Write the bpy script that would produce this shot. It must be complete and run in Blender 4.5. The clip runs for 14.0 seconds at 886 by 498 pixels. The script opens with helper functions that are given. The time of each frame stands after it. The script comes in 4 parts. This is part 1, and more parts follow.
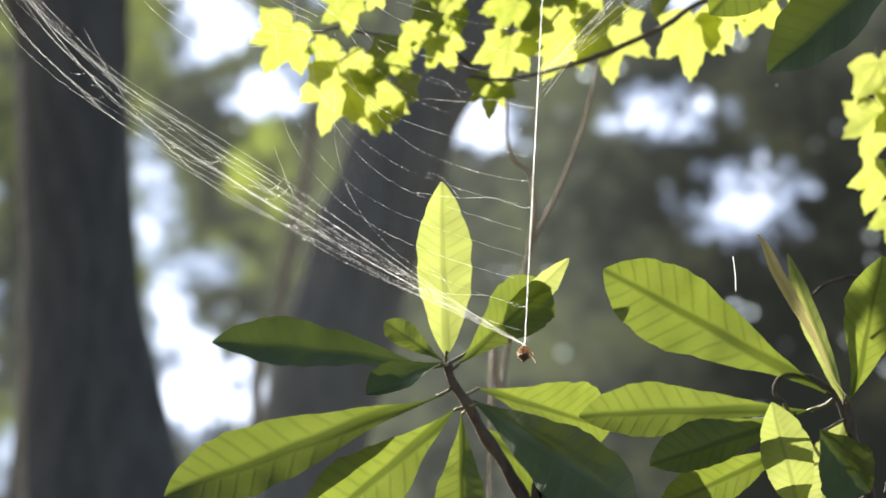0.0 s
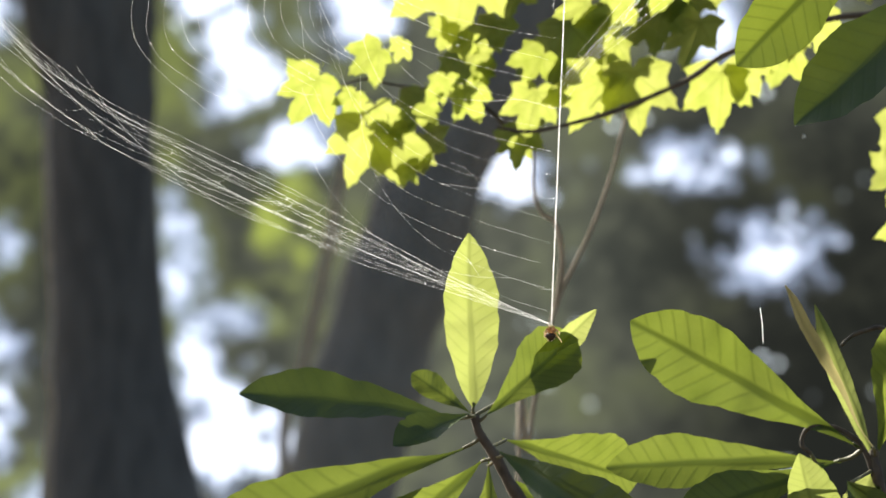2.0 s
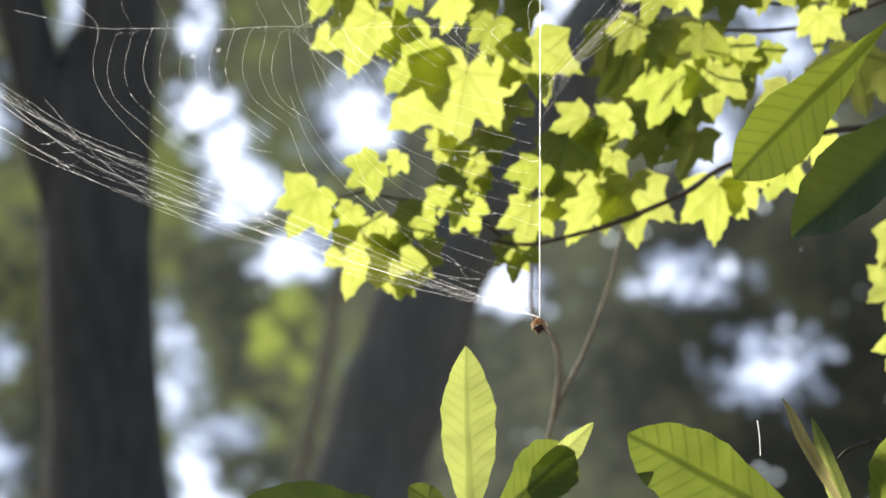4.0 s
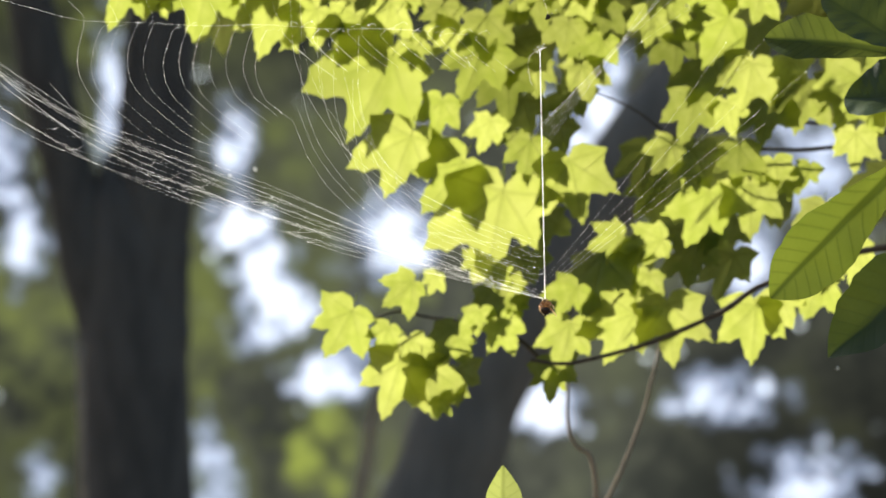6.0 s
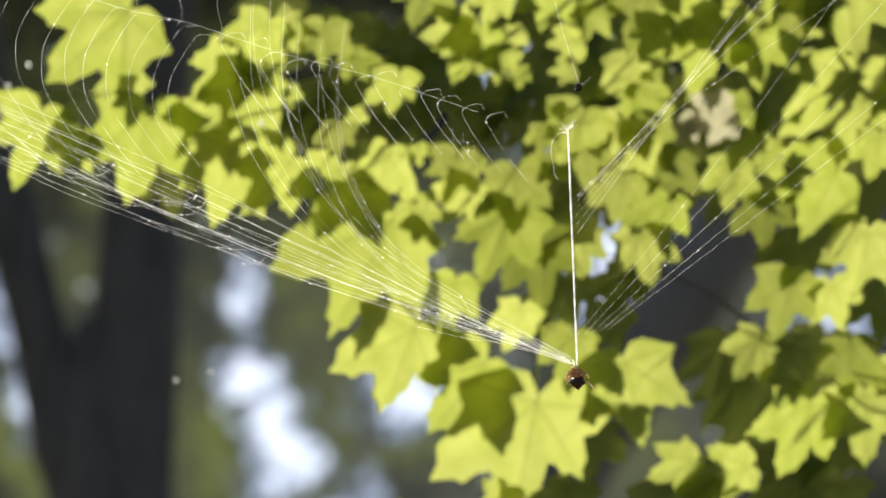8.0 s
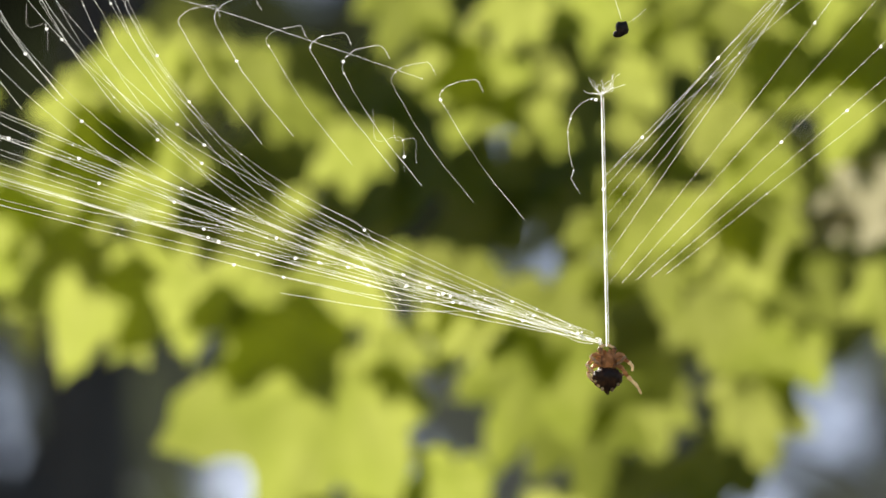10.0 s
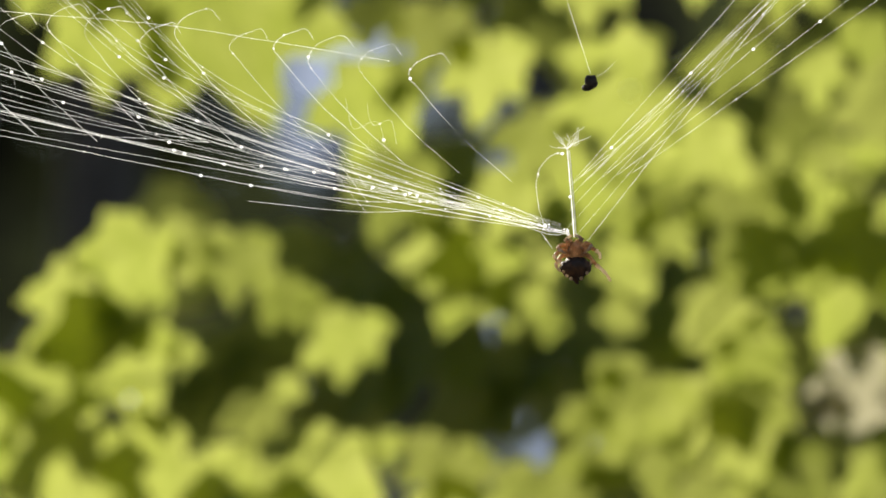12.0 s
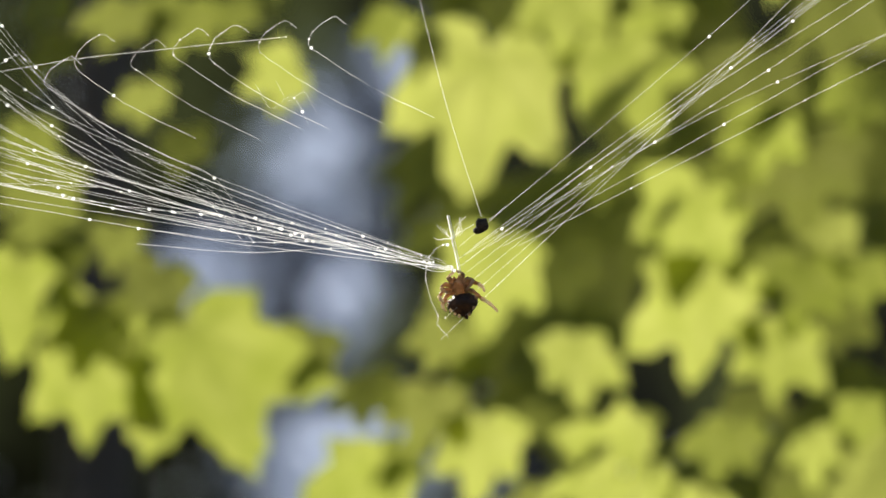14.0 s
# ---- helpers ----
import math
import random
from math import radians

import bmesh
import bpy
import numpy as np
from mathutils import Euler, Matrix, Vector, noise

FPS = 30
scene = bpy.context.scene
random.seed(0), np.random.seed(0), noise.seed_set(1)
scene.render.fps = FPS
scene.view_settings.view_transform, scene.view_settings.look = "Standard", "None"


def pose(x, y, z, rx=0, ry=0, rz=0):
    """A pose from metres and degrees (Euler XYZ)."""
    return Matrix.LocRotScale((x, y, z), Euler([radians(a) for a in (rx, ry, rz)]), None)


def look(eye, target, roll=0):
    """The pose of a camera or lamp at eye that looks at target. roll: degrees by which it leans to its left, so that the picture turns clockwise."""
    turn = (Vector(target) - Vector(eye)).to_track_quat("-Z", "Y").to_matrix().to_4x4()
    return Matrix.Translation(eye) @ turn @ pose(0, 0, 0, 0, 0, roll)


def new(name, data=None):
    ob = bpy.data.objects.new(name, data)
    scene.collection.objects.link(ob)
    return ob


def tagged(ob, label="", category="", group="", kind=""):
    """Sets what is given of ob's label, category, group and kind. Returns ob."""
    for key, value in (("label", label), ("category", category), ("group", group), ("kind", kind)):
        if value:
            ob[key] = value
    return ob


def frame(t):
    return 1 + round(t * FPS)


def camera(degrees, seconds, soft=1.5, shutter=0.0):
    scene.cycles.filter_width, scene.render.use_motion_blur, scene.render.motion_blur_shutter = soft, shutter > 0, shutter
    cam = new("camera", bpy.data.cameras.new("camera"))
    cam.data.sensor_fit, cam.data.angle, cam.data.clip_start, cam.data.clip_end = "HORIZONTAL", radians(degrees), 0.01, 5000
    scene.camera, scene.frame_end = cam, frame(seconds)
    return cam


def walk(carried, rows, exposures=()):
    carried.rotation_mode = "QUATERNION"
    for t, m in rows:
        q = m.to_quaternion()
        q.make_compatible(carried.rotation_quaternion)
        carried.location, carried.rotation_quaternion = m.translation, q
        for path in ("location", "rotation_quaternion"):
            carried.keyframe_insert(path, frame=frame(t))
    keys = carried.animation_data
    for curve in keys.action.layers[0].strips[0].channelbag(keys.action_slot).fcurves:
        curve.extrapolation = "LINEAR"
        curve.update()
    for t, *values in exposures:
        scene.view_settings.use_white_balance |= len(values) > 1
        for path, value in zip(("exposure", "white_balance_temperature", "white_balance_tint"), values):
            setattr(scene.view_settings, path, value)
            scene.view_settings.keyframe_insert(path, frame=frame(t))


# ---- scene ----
LENS = 9.0                       # degrees across the picture
F = 784 / math.tan(radians(LENS / 2))
EYE = Vector((0.0, 0.0, 1.5))    # where the tripod stands
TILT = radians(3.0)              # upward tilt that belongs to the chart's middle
LEAF = 3.18                      # distance of the leaves
WEB = 2.55                       # distance of the web
SHRUB = 2.71                     # distance of the rhododendrons


def at(u, v, d=LEAF):
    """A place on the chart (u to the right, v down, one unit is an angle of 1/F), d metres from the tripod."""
    a, b = (u - 784) / F, TILT + (441 - v) / F
    return EYE + d * Vector((math.sin(a) * math.cos(b), math.cos(a) * math.cos(b), math.sin(b)))


# the camera: time, chart place that it looks at, magnification by stepping closer
AIM = [
    (0.0, 832, 531, 1), (0.5, 800, 500, 1), (1.0, 780, 436, 1), (1.5, 784, 441, 1), (2.0, 784, 440, 1), (2.5, 785, 419, 1),
    (3.0, 785, 345, 1), (3.5, 788, 285, 1), (4.0, 789, 240, 1), (4.6, 786, 195, 1), (5.2, 779, 150, 1), (5.5, 770, 107, 1), (6.0, 724, 29, 1),
    (6.5, 691, -90, 1), (7.0, 696, -207, 1), (7.3, 697, -238, 1.06), (7.5, 697, -250, 1.13), (7.7, 702, -262, 1.19), (8.2, 706, -290, 1.45),
    (8.7, 709, -320, 1.78), (9.2, 711, -355, 2.04), (9.6, 712, -388, 2.12), (10.0, 713, -416, 2.13), (10.5, 714, -452, 2.13),
    (11.0, 716, -493, 2.13), (11.5, 719, -530, 2.13), (12.0, 720, -571, 2.13), (12.5, 721, -617, 2.13), (13.0, 722, -667, 2.13),
    (13.5, 722, -737, 2.13), (14.0, 724, -887, 2.13)]
NEAR = (at(710, -420) - EYE)     # the way in which the camera steps closer


def eye_at(z):
    return EYE + (1 - 1 / z) * NEAR


cam = camera(LENS, 14.0, soft=1.6)
cam.data.dof.use_dof = True
cam.data.dof.aperture_fstop = 24.0
walk(cam, [(t, look(eye_at(z), at(u, v))) for t, u, v, z in AIM], [(0.0, 1.5), (1.5, 1.34), (3.0, 1.22), (5.5, 0.97), (7.0, 0.82), (9.8, 0.60), (12.0, 0.49), (14.0, 0.48)])


def aim_at(t):
    """Where the camera stands, and what it looks at, at t seconds."""
    for a, b in zip(AIM, AIM[1:]):
        if t <= b[0] + 1e-6:
            k = (t - a[0]) / (b[0] - a[0])
            u, v, z = (a[i] + k * (b[i] - a[i]) for i in (1, 2, 3))
            return look(eye_at(z), at(u, v))
    return look(eye_at(AIM[-1][3]), at(AIM[-1][1], AIM[-1][2]))


def seen(t, x, y, d=WEB):
    """The place on the upright sheet y = d that lies in the direction (x, y) of the view at t."""
    m = aim_at(t)
    way = m.to_3x3() @ Vector(((x - 784) / F, (441 - y) / F, -1))
    return m.translation + way * ((d - m.translation.y) / way.y)


# ---- light ----
world = bpy.data.worlds.new("sky")
scene.world = world
world.use_nodes = True
wn = world.node_tree
sky = wn.nodes.new("ShaderNodeTexSky")
sky.sky_type, sky.sun_disc = "NISHITA", False
SUN_UP, SUN_TURN = radians(30), radians(-40)     # height, and turn to the right of the way ahead
sky.sun_elevation, sky.sun_rotation = SUN_UP, SUN_TURN
wn.links.new(sky.outputs[0], wn.nodes["Background"].inputs[0])
wn.nodes["Background"].inputs[1].default_value = 0.06
sun = new("sun", bpy.data.lights.new("sun", "SUN"))
sun.data.energy, sun.data.angle, sun.data.color = 5.0, radians(0.7), (1.0, 0.95, 0.84)
sun.matrix_world = look(Vector((0, 0, 0)), -Vector((math.sin(SUN_TURN) * math.cos(SUN_UP), math.cos(SUN_TURN) * math.cos(SUN_UP), math.sin(SUN_UP))))


# ---- materials ----
def material(name):
    m = bpy.data.materials.new(name)
    m.use_nodes = True
    return m, m.node_tree.nodes, m.node_tree.links, m.node_tree.nodes["Principled BSDF"]


def math_node(nodes, links, op, a, b=None):
    n = nodes.new("ShaderNodeMath")
    n.operation = op
    for i, q in enumerate((a, b)):
        if q is None:
            continue
        if isinstance(q, (int, float)):
            n.inputs[i].default_value = q
        else:
            links.new(q, n.inputs[i])
    return n.outputs[0]


def mix_node(nodes, links, fac, a, b):
    n = nodes.new("ShaderNodeMix")
    n.data_type = "RGBA"
    for i, q in ((0, fac), (6, a), (7, b)):
        if isinstance(q, (int, float)):
            n.inputs[i].default_value = q
        elif isinstance(q, tuple):
            n.inputs[i].default_value = (*q, 1)
        else:
            links.new(q, n.inputs[i])
    return n.outputs[2]


def ramp_node(nodes, links, q, lo, hi):
    n = nodes.new("ShaderNodeMapRange")
    n.interpolation_type = "SMOOTHSTEP"
    links.new(q, n.inputs[0])
    n.inputs[1].default_value, n.inputs[2].default_value = lo, hi
    return n.outputs[0]


def noise_node(nodes, scale, detail=3.0):
    n = nodes.new("ShaderNodeTexNoise")
    n.inputs["Scale"].default_value, n.inputs["Detail"].default_value = scale, detail
    return n


def leaf_material(name, face, through_a, through_b, veins, gloss=0.38, share=0.62, depth=0.65):
    """A thin leaf: a waxy face, and light that shines through it, yellower where the blade is thin."""
    m, nodes, links, bsdf = material(name)
    uv = nodes.new("ShaderNodeUVMap")
    uv.uv_map = "blade"
    sep = nodes.new("ShaderNodeSeparateXYZ")
    links.new(uv.outputs[0], sep.inputs[0])
    x = math_node(nodes, links, "ABSOLUTE", math_node(nodes, links, "SUBTRACT", sep.outputs[0], 0.5))
    y = sep.outputs[1]
    rib = math_node(nodes, links, "ADD", x, math_node(nodes, links, "MULTIPLY", y, 0.016))   # the midrib thins towards the tip
    mid = math_node(nodes, links, "SUBTRACT", 1.0, ramp_node(nodes, links, rib, 0.016, 0.034))
    slope, count, thin = veins
    wander = noise_node(nodes, 2.5, 1.0)
    links.new(uv.outputs[0], wander.inputs["Vector"])
    bent = math_node(nodes, links, "ADD", y, math_node(nodes, links, "MULTIPLY", wander.outputs[0], 0.12))
    wave = math_node(nodes, links, "ABSOLUTE", math_node(nodes, links, "SINE", math_node(nodes, links, "MULTIPLY", math_node(nodes, links, "SUBTRACT", bent, math_node(nodes, links, "MULTIPLY", x, slope)), count)))
    side = math_node(nodes, links, "SUBTRACT", 1.0, ramp_node(nodes, links, wave, 0.0, thin))
    net = math_node(nodes, links, "MAXIMUM", mid, math_node(nodes, links, "MULTIPLY", side, 0.4))
    co = nodes.new("ShaderNodeTexCoord")
    grain = noise_node(nodes, 900.0, 2.0)
    blotch = noise_node(nodes, 60.0, 4.0)
    links.new(co.outputs["Object"], grain.inputs["Vector"])
    links.new(co.outputs["Object"], blotch.inputs["Vector"])
    info = nodes.new("ShaderNodeObjectInfo")
    geo = nodes.new("ShaderNodeNewGeometry")
    lot = math_node(nodes, links, "FRACT", math_node(nodes, links, "ADD", info.outputs["Random"], geo.outputs["Random Per Island"]))
    cloud = noise_node(nodes, 3.5, 2.0)
    links.new(co.outputs["Object"], cloud.inputs["Vector"])
    tone = math_node(nodes, links, "ADD", math_node(nodes, links, "MULTIPLY", lot, 0.6), math_node(nodes, links, "MULTIPLY", blotch.outputs[0], 0.4))
    tone = math_node(nodes, links, "ADD", tone, math_node(nodes, links, "MULTIPLY", math_node(nodes, links, "SUBTRACT", cloud.outputs[0], 0.5), 1.6))
    glow = mix_node(nodes, links, tone, through_a, through_b)
    glow = mix_node(nodes, links, math_node(nodes, links, "MULTIPLY", net, depth), glow, tuple(0.45 * c for c in through_a))
    top = mix_node(nodes, links, tone, face, tuple(1.5 * c for c in face))
    top = mix_node(nodes, links, math_node(nodes, links, "MULTIPLY", mid, 0.5), top, tuple(min(1, 1.3 * c) for c in face))
    links.new(top, bsdf.inputs["Base Color"])
    bsdf.inputs["Roughness"].default_value = gloss
    bsdf.inputs["Specular IOR Level"].default_value = 0.4 if gloss < 0.5 else 0.08
    bump = nodes.new("ShaderNodeBump")
    bump.inputs["Strength"].default_value, bump.inputs["Distance"].default_value = 0.16, 0.0015
    height = math_node(nodes, links, "ADD", math_node(nodes, links, "MULTIPLY", grain.outputs[0], 0.12), math_node(nodes, links, "MULTIPLY", net, -0.9))
    links.new(height, bump.inputs["Height"])
    links.new(bump.outputs[0], bsdf.inputs["Normal"])
    tr = nodes.new("ShaderNodeBsdfTranslucent")
    links.new(glow, tr.inputs[0])
    links.new(bump.outputs[0], tr.inputs[1])
    mix = nodes.new("ShaderNodeMixShader")
    mix.inputs[0].default_value = share
    links.new(bsdf.outputs[0], mix.inputs[1])
    links.new(tr.outputs[0], mix.inputs[2])
    links.new(mix.outputs[0], nodes["Material Output"].inputs[0])
    return m


def rough_material(name, a, b, scale, rough=0.9, bump=0.6, depth=0.01, stretch=1.0):
    """Bark, soil and the like: two tones of noise and a relief."""
    m, nodes, links, bsdf = material(name)
    co = nodes.new("ShaderNodeTexCoord")
    mp = nodes.new("ShaderNodeMapping")
    mp.inputs["Scale"].default_value = (1, 1, stretch)
    links.new(co.outputs["Object"], mp.inputs[0])
    n1, n2 = noise_node(nodes, scale, 5.0), noise_node(nodes, scale * 0.17, 3.0)
    for n in (n1, n2):
        links.new(mp.outputs[0], n.inputs["Vector"])
    k = ramp_node(nodes, links, math_node(nodes, links, "ADD", math_node(nodes, links, "MULTIPLY", n1.outputs[0], 0.6), math_node(nodes, links, "MULTIPLY", n2.outputs[0], 0.4)), 0.32, 0.68)
    links.new(mix_node(nodes, links, k, a, b), bsdf.inputs["Base Color"])
    bsdf.inputs["Roughness"].default_value = rough
    bm = nodes.new("ShaderNodeBump")
    bm.inputs["Strength"].default_value, bm.inputs["Distance"].default_value = bump, depth
    links.new(n1.outputs[0], bm.inputs["Height"])
    links.new(bm.outputs[0], bsdf.inputs["Normal"])
    return m


M_MAPLE = leaf_material("maple_leaf", (0.05, 0.10, 0.02), (0.296, 0.346, 0.05), (0.446, 0.47, 0.115), (0.9, 26.0, 0.12), 0.8, 0.72, 0.22)
M_RHODO = leaf_material("rhododendron_leaf", (0.05, 0.085, 0.02), (0.15, 0.195, 0.022), (0.225, 0.265, 0.042), (0.8, 44.0, 0.6), 0.42, 0.5, 0.85)
# thick older leaf; its dark colour also stands in for shade
M_OLD_SHADED = leaf_material("old_rhododendron_leaf", (0.05, 0.075, 0.02), (0.11, 0.15, 0.015), (0.15, 0.18, 0.02), (0.8, 44.0, 0.6), 0.36, 0.2, 0.55)
M_YOUNG = leaf_material("young_leaf", (0.06, 0.11, 0.02), (0.275, 0.315, 0.075), (0.33, 0.355, 0.105), (0.8, 44.0, 0.6), 0.45, 0.72, 0.5)
M_TALL = leaf_material("tall_rhododendron_leaf", (0.055, 0.09, 0.018), (0.115, 0.155, 0.014), (0.15, 0.185, 0.02), (0.8, 44.0, 0.5), 0.42, 0.5, 0.9)
M_DRY = leaf_material("dry_leaf", (0.24, 0.18, 0.09), (0.46, 0.43, 0.18), (0.50, 0.40, 0.17), (0.55, 40.0, 0.3), 0.6, 0.5)
M_WITHERED = leaf_material("withered_leaf", (0.22, 0.20, 0.14), (0.40, 0.375, 0.235), (0.46, 0.42, 0.28), (0.9, 26.0, 0.12), 0.8, 0.6, 0.4)
M_PETIOLE = rough_material("green_petiole", (0.10, 0.09, 0.035), (0.16, 0.13, 0.055), 300.0, 0.6, 0.3, 0.001, 0.4)
# grey bark with haze put into its colour, for the leaning trunk
M_HAZY_BARK = rough_material("pale_grey_bark", (0.15, 0.14, 0.12), (0.23, 0.212, 0.18), 40.0, 0.95, 0.4, 0.01, 0.3)
M_BARK = rough_material("grey_bark", (0.068, 0.063, 0.057), (0.125, 0.115, 0.101), 40.0, 0.95, 0.5, 0.01, 0.3)
M_TWIG = rough_material("twig_bark", (0.05, 0.037, 0.025), (0.13, 0.092, 0.06), 300.0, 0.8, 0.6, 0.002, 0.4)
M_PALETWIG = rough_material("pale_twig_bark", (0.28, 0.215, 0.15), (0.46, 0.36, 0.26), 120.0, 0.8, 0.5, 0.003, 0.4)
M_SOIL = rough_material("leaf_litter", (0.05, 0.035, 0.02), (0.13, 0.09, 0.05), 18.0, 1.0, 0.8, 0.05)
M_FAR = leaf_material("far_leaf", (0.03, 0.06, 0.015), (0.12, 0.18, 0.03), (0.20, 0.26, 0.05), (0.5, 10.0, 0.2), 0.5, 0.5)


def silk_material(name, fine):
    m, nodes, links, bsdf = material(name)
    bsdf.inputs["Base Color"].default_value = (0.93, 0.93, 0.9, 1)
    bsdf.inputs["Roughness"].default_value = 0.35
    bsdf.inputs["Specular IOR Level"].default_value = 1.0
    tr = nodes.new("ShaderNodeBsdfTranslucent")
    tr.inputs[0].default_value = (0.97, 0.97, 0.95, 1)
    mix = nodes.new("ShaderNodeMixShader")
    mix.inputs[0].default_value = 0.92
    links.new(bsdf.outputs[0], mix.inputs[1])
    links.new(tr.outputs[0], mix.inputs[2])
    if not fine:
        links.new(mix.outputs[0], nodes["Material Output"].inputs[0])
        return m
    # noise leaves bright and clear lengths on the thread, imitating glints
    co = nodes.new("ShaderNodeTexCoord")
    n = noise_node(nodes, 70.0, 2.0)
    links.new(co.outputs["Object"], n.inputs["Vector"])
    clear = nodes.new("ShaderNodeBsdfTransparent")
    glint = nodes.new("ShaderNodeMixShader")
    links.new(ramp_node(nodes, links, n.outputs[0], 0.22, 0.46), glint.inputs[0])
    links.new(clear.outputs[0], glint.inputs[1])
    links.new(mix.outputs[0], glint.inputs[2])
    links.new(glint.outputs[0], nodes["Material Output"].inputs[0])
    return m


M_SILK = silk_material("silk", False)
M_THREAD = silk_material("fine_silk", True)


def shell_material(name, a, b, scale, gloss, clear=0.0):
    m, nodes, links, bsdf = material(name)
    co = nodes.new("ShaderNodeTexCoord")
    n = noise_node(nodes, scale, 3.0)
    links.new(co.outputs["Object"], n.inputs["Vector"])
    links.new(mix_node(nodes, links, ramp_node(nodes, links, n.outputs[0], 0.4, 0.62), a, b), bsdf.inputs["Base Color"])
    bsdf.inputs["Roughness"].default_value = gloss
    if clear:                    # thin enough for the sun to shine through
        tr = nodes.new("ShaderNodeBsdfTranslucent")
        tr.inputs[0].default_value = (*b, 1)
        mix = nodes.new("ShaderNodeMixShader")
        mix.inputs[0].default_value = clear
        links.new(bsdf.outputs[0], mix.inputs[1])
        links.new(tr.outputs[0], mix.inputs[2])
        links.new(mix.outputs[0], nodes["Material Output"].inputs[0])
    return m


M_ABDOMEN = shell_material("spider_abdomen", (0.04, 0.02, 0.012), (0.12, 0.055, 0.025), 400.0, 0.55)
M_LEG = shell_material("spider_leg", (0.22, 0.11, 0.05), (0.8, 0.53, 0.29), 1000.0, 0.25, 0.45)
M_CREAM = shell_material("spider_cream", (0.5, 0.24, 0.08), (0.95, 0.83, 0.62), 1100.0, 0.25, 0.6)
M_SPECK = shell_material("dark_debris", (0.03, 0.022, 0.012), (0.07, 0.05, 0.03), 900.0, 0.8)


# ---- building helpers ----
def link_mesh(name, bm, mat, parent=None, label="", smooth=True):
    me = bpy.data.meshes.new(name)
    bm.to_mesh(me)
    bm.free()
    if mat:
        me.materials.append(mat)
    if smooth:
        me.polygons.foreach_set("use_smooth", [True] * len(me.polygons))
    ob = new(name, me)
    ob.parent = parent
    if label:
        ob["label"] = label
    return ob


part = link_mesh


def empty_thing(name, place, label, category, group="", kind=""):
    ob = new(name)
    ob.location = place
    ob.empty_display_size = 0.05
    return tagged(ob, label, category, group, kind)


def tube(bm, points, radii, sides=6, closed=True):
    """A tapered, round-section tube along points."""
    rings = []
    for i, p in enumerate(points):
        p = Vector(p)
        way = (Vector(points[min(i + 1, len(points) - 1)]) - Vector(points[max(i - 1, 0)])).normalized()
        a = way.cross(Vector((0.31, 0.95, 0.05))).normalized()
        b = way.cross(a)
        r = float(radii[i] if hasattr(radii, "__len__") else radii)
        rings.append([bm.verts.new(p + r * (math.cos(s * math.tau / sides) * a + math.sin(s * math.tau / sides) * b)) for s in range(sides)])
    for r0, r1 in zip(rings, rings[1:]):
        for s in range(sides):
            bm.faces.new((r0[s], r0[(s + 1) % sides], r1[(s + 1) % sides], r1[s]))
    if closed:
        bm.faces.new(rings[0][::-1])
        bm.faces.new(rings[-1])


def smooth_line(points, steps=6):
    """Catmull-Rom through the points."""
    p = [Vector(q) for q in points]
    p = [2 * p[0] - p[1]] + p + [2 * p[-1] - p[-2]]
    out = []
    for a, b, c, d in zip(p, p[1:], p[2:], p[3:]):
        for i in range(steps):
            t = i / steps
            out.append(0.5 * (2 * b + (c - a) * t + (2 * a - 5 * b + 4 * c - d) * t * t + (3 * b - a - 3 * c + d) * t ** 3))
    return out + [p[-2]]


def branch(name, parent, points, r0, r1, mat, wobble=0.0, sides=7, steps=6, label=""):
    line = smooth_line(points, steps)
    n = len(line) - 1
    bm = bmesh.new()
    rad = [(r0 + (r1 - r0) * i / n) * (1 + wobble * noise.noise(Vector((i * 0.37, r0 * 90, 2)))) for i in range(n + 1)]
    base = Vector(parent.location) if parent else Vector()
    tube(bm, [q - base for q in line], rad, sides)
    return part(name, bm, mat, parent, label)


# ---- ground and distance ----
def ground():
    bm = bmesh.new()
    n, size = 60, 900.0
    grid = {}
    for i in range(n + 1):
        for j in range(n + 1):
            a, b = (2 * i / n - 1), (2 * j / n - 1)
            x, y = size * a * abs(a) ** 1.6, size * b * abs(b) ** 1.6
            z = 0.12 * noise.noise(Vector((x * 0.4, y * 0.4, 0))) - 0.1
            grid[i, j] = bm.verts.new((x, y, z))
    for i in range(n):
        for j in range(n):
            bm.faces.new((grid[i, j], grid[i + 1, j], grid[i + 1, j + 1], grid[i, j + 1]))
    return tagged(link_mesh("ground", bm, M_SOIL), "woodland floor covered with brown leaf litter", "ground", kind="structure")


ground()
FAR = 60.0

# openings in the far canopy: chart place, half width, half height, strength
GAPS_LOW = [(356, -10, 38, 36, 0.95), (398, 56, 32, 56, 0.95), (446, 128, 40, 40, 1), (404, 176, 28, 22, 0.8), (500, 258, 34, 30, 1), (556, 268, 24, 22, 0.8), (640, 8, 46, 52, 0.9),
            (900, 312, 60, 30, 1), (1226, 292, 70, 36, 0.7), (1370, 450, 74, 50, 0.7), (316, 410, 24, 50, 0.6), (316, 500, 22, 36, 0.7),
            (350, 640, 24, 68, 0.92), (385, 770, 42, 78, 0.92), (465, 790, 38, 46, 0.9), (10, 610, 26, 44, 0.6), (5, 750, 20, 50, 0.8), (320, 470, 30, 50, 0.5),
            (1260, 50, 30, 46, 0.8), (400, 560, 40, 30, 0.5), (80, 900, 40, 60, 0.5)]
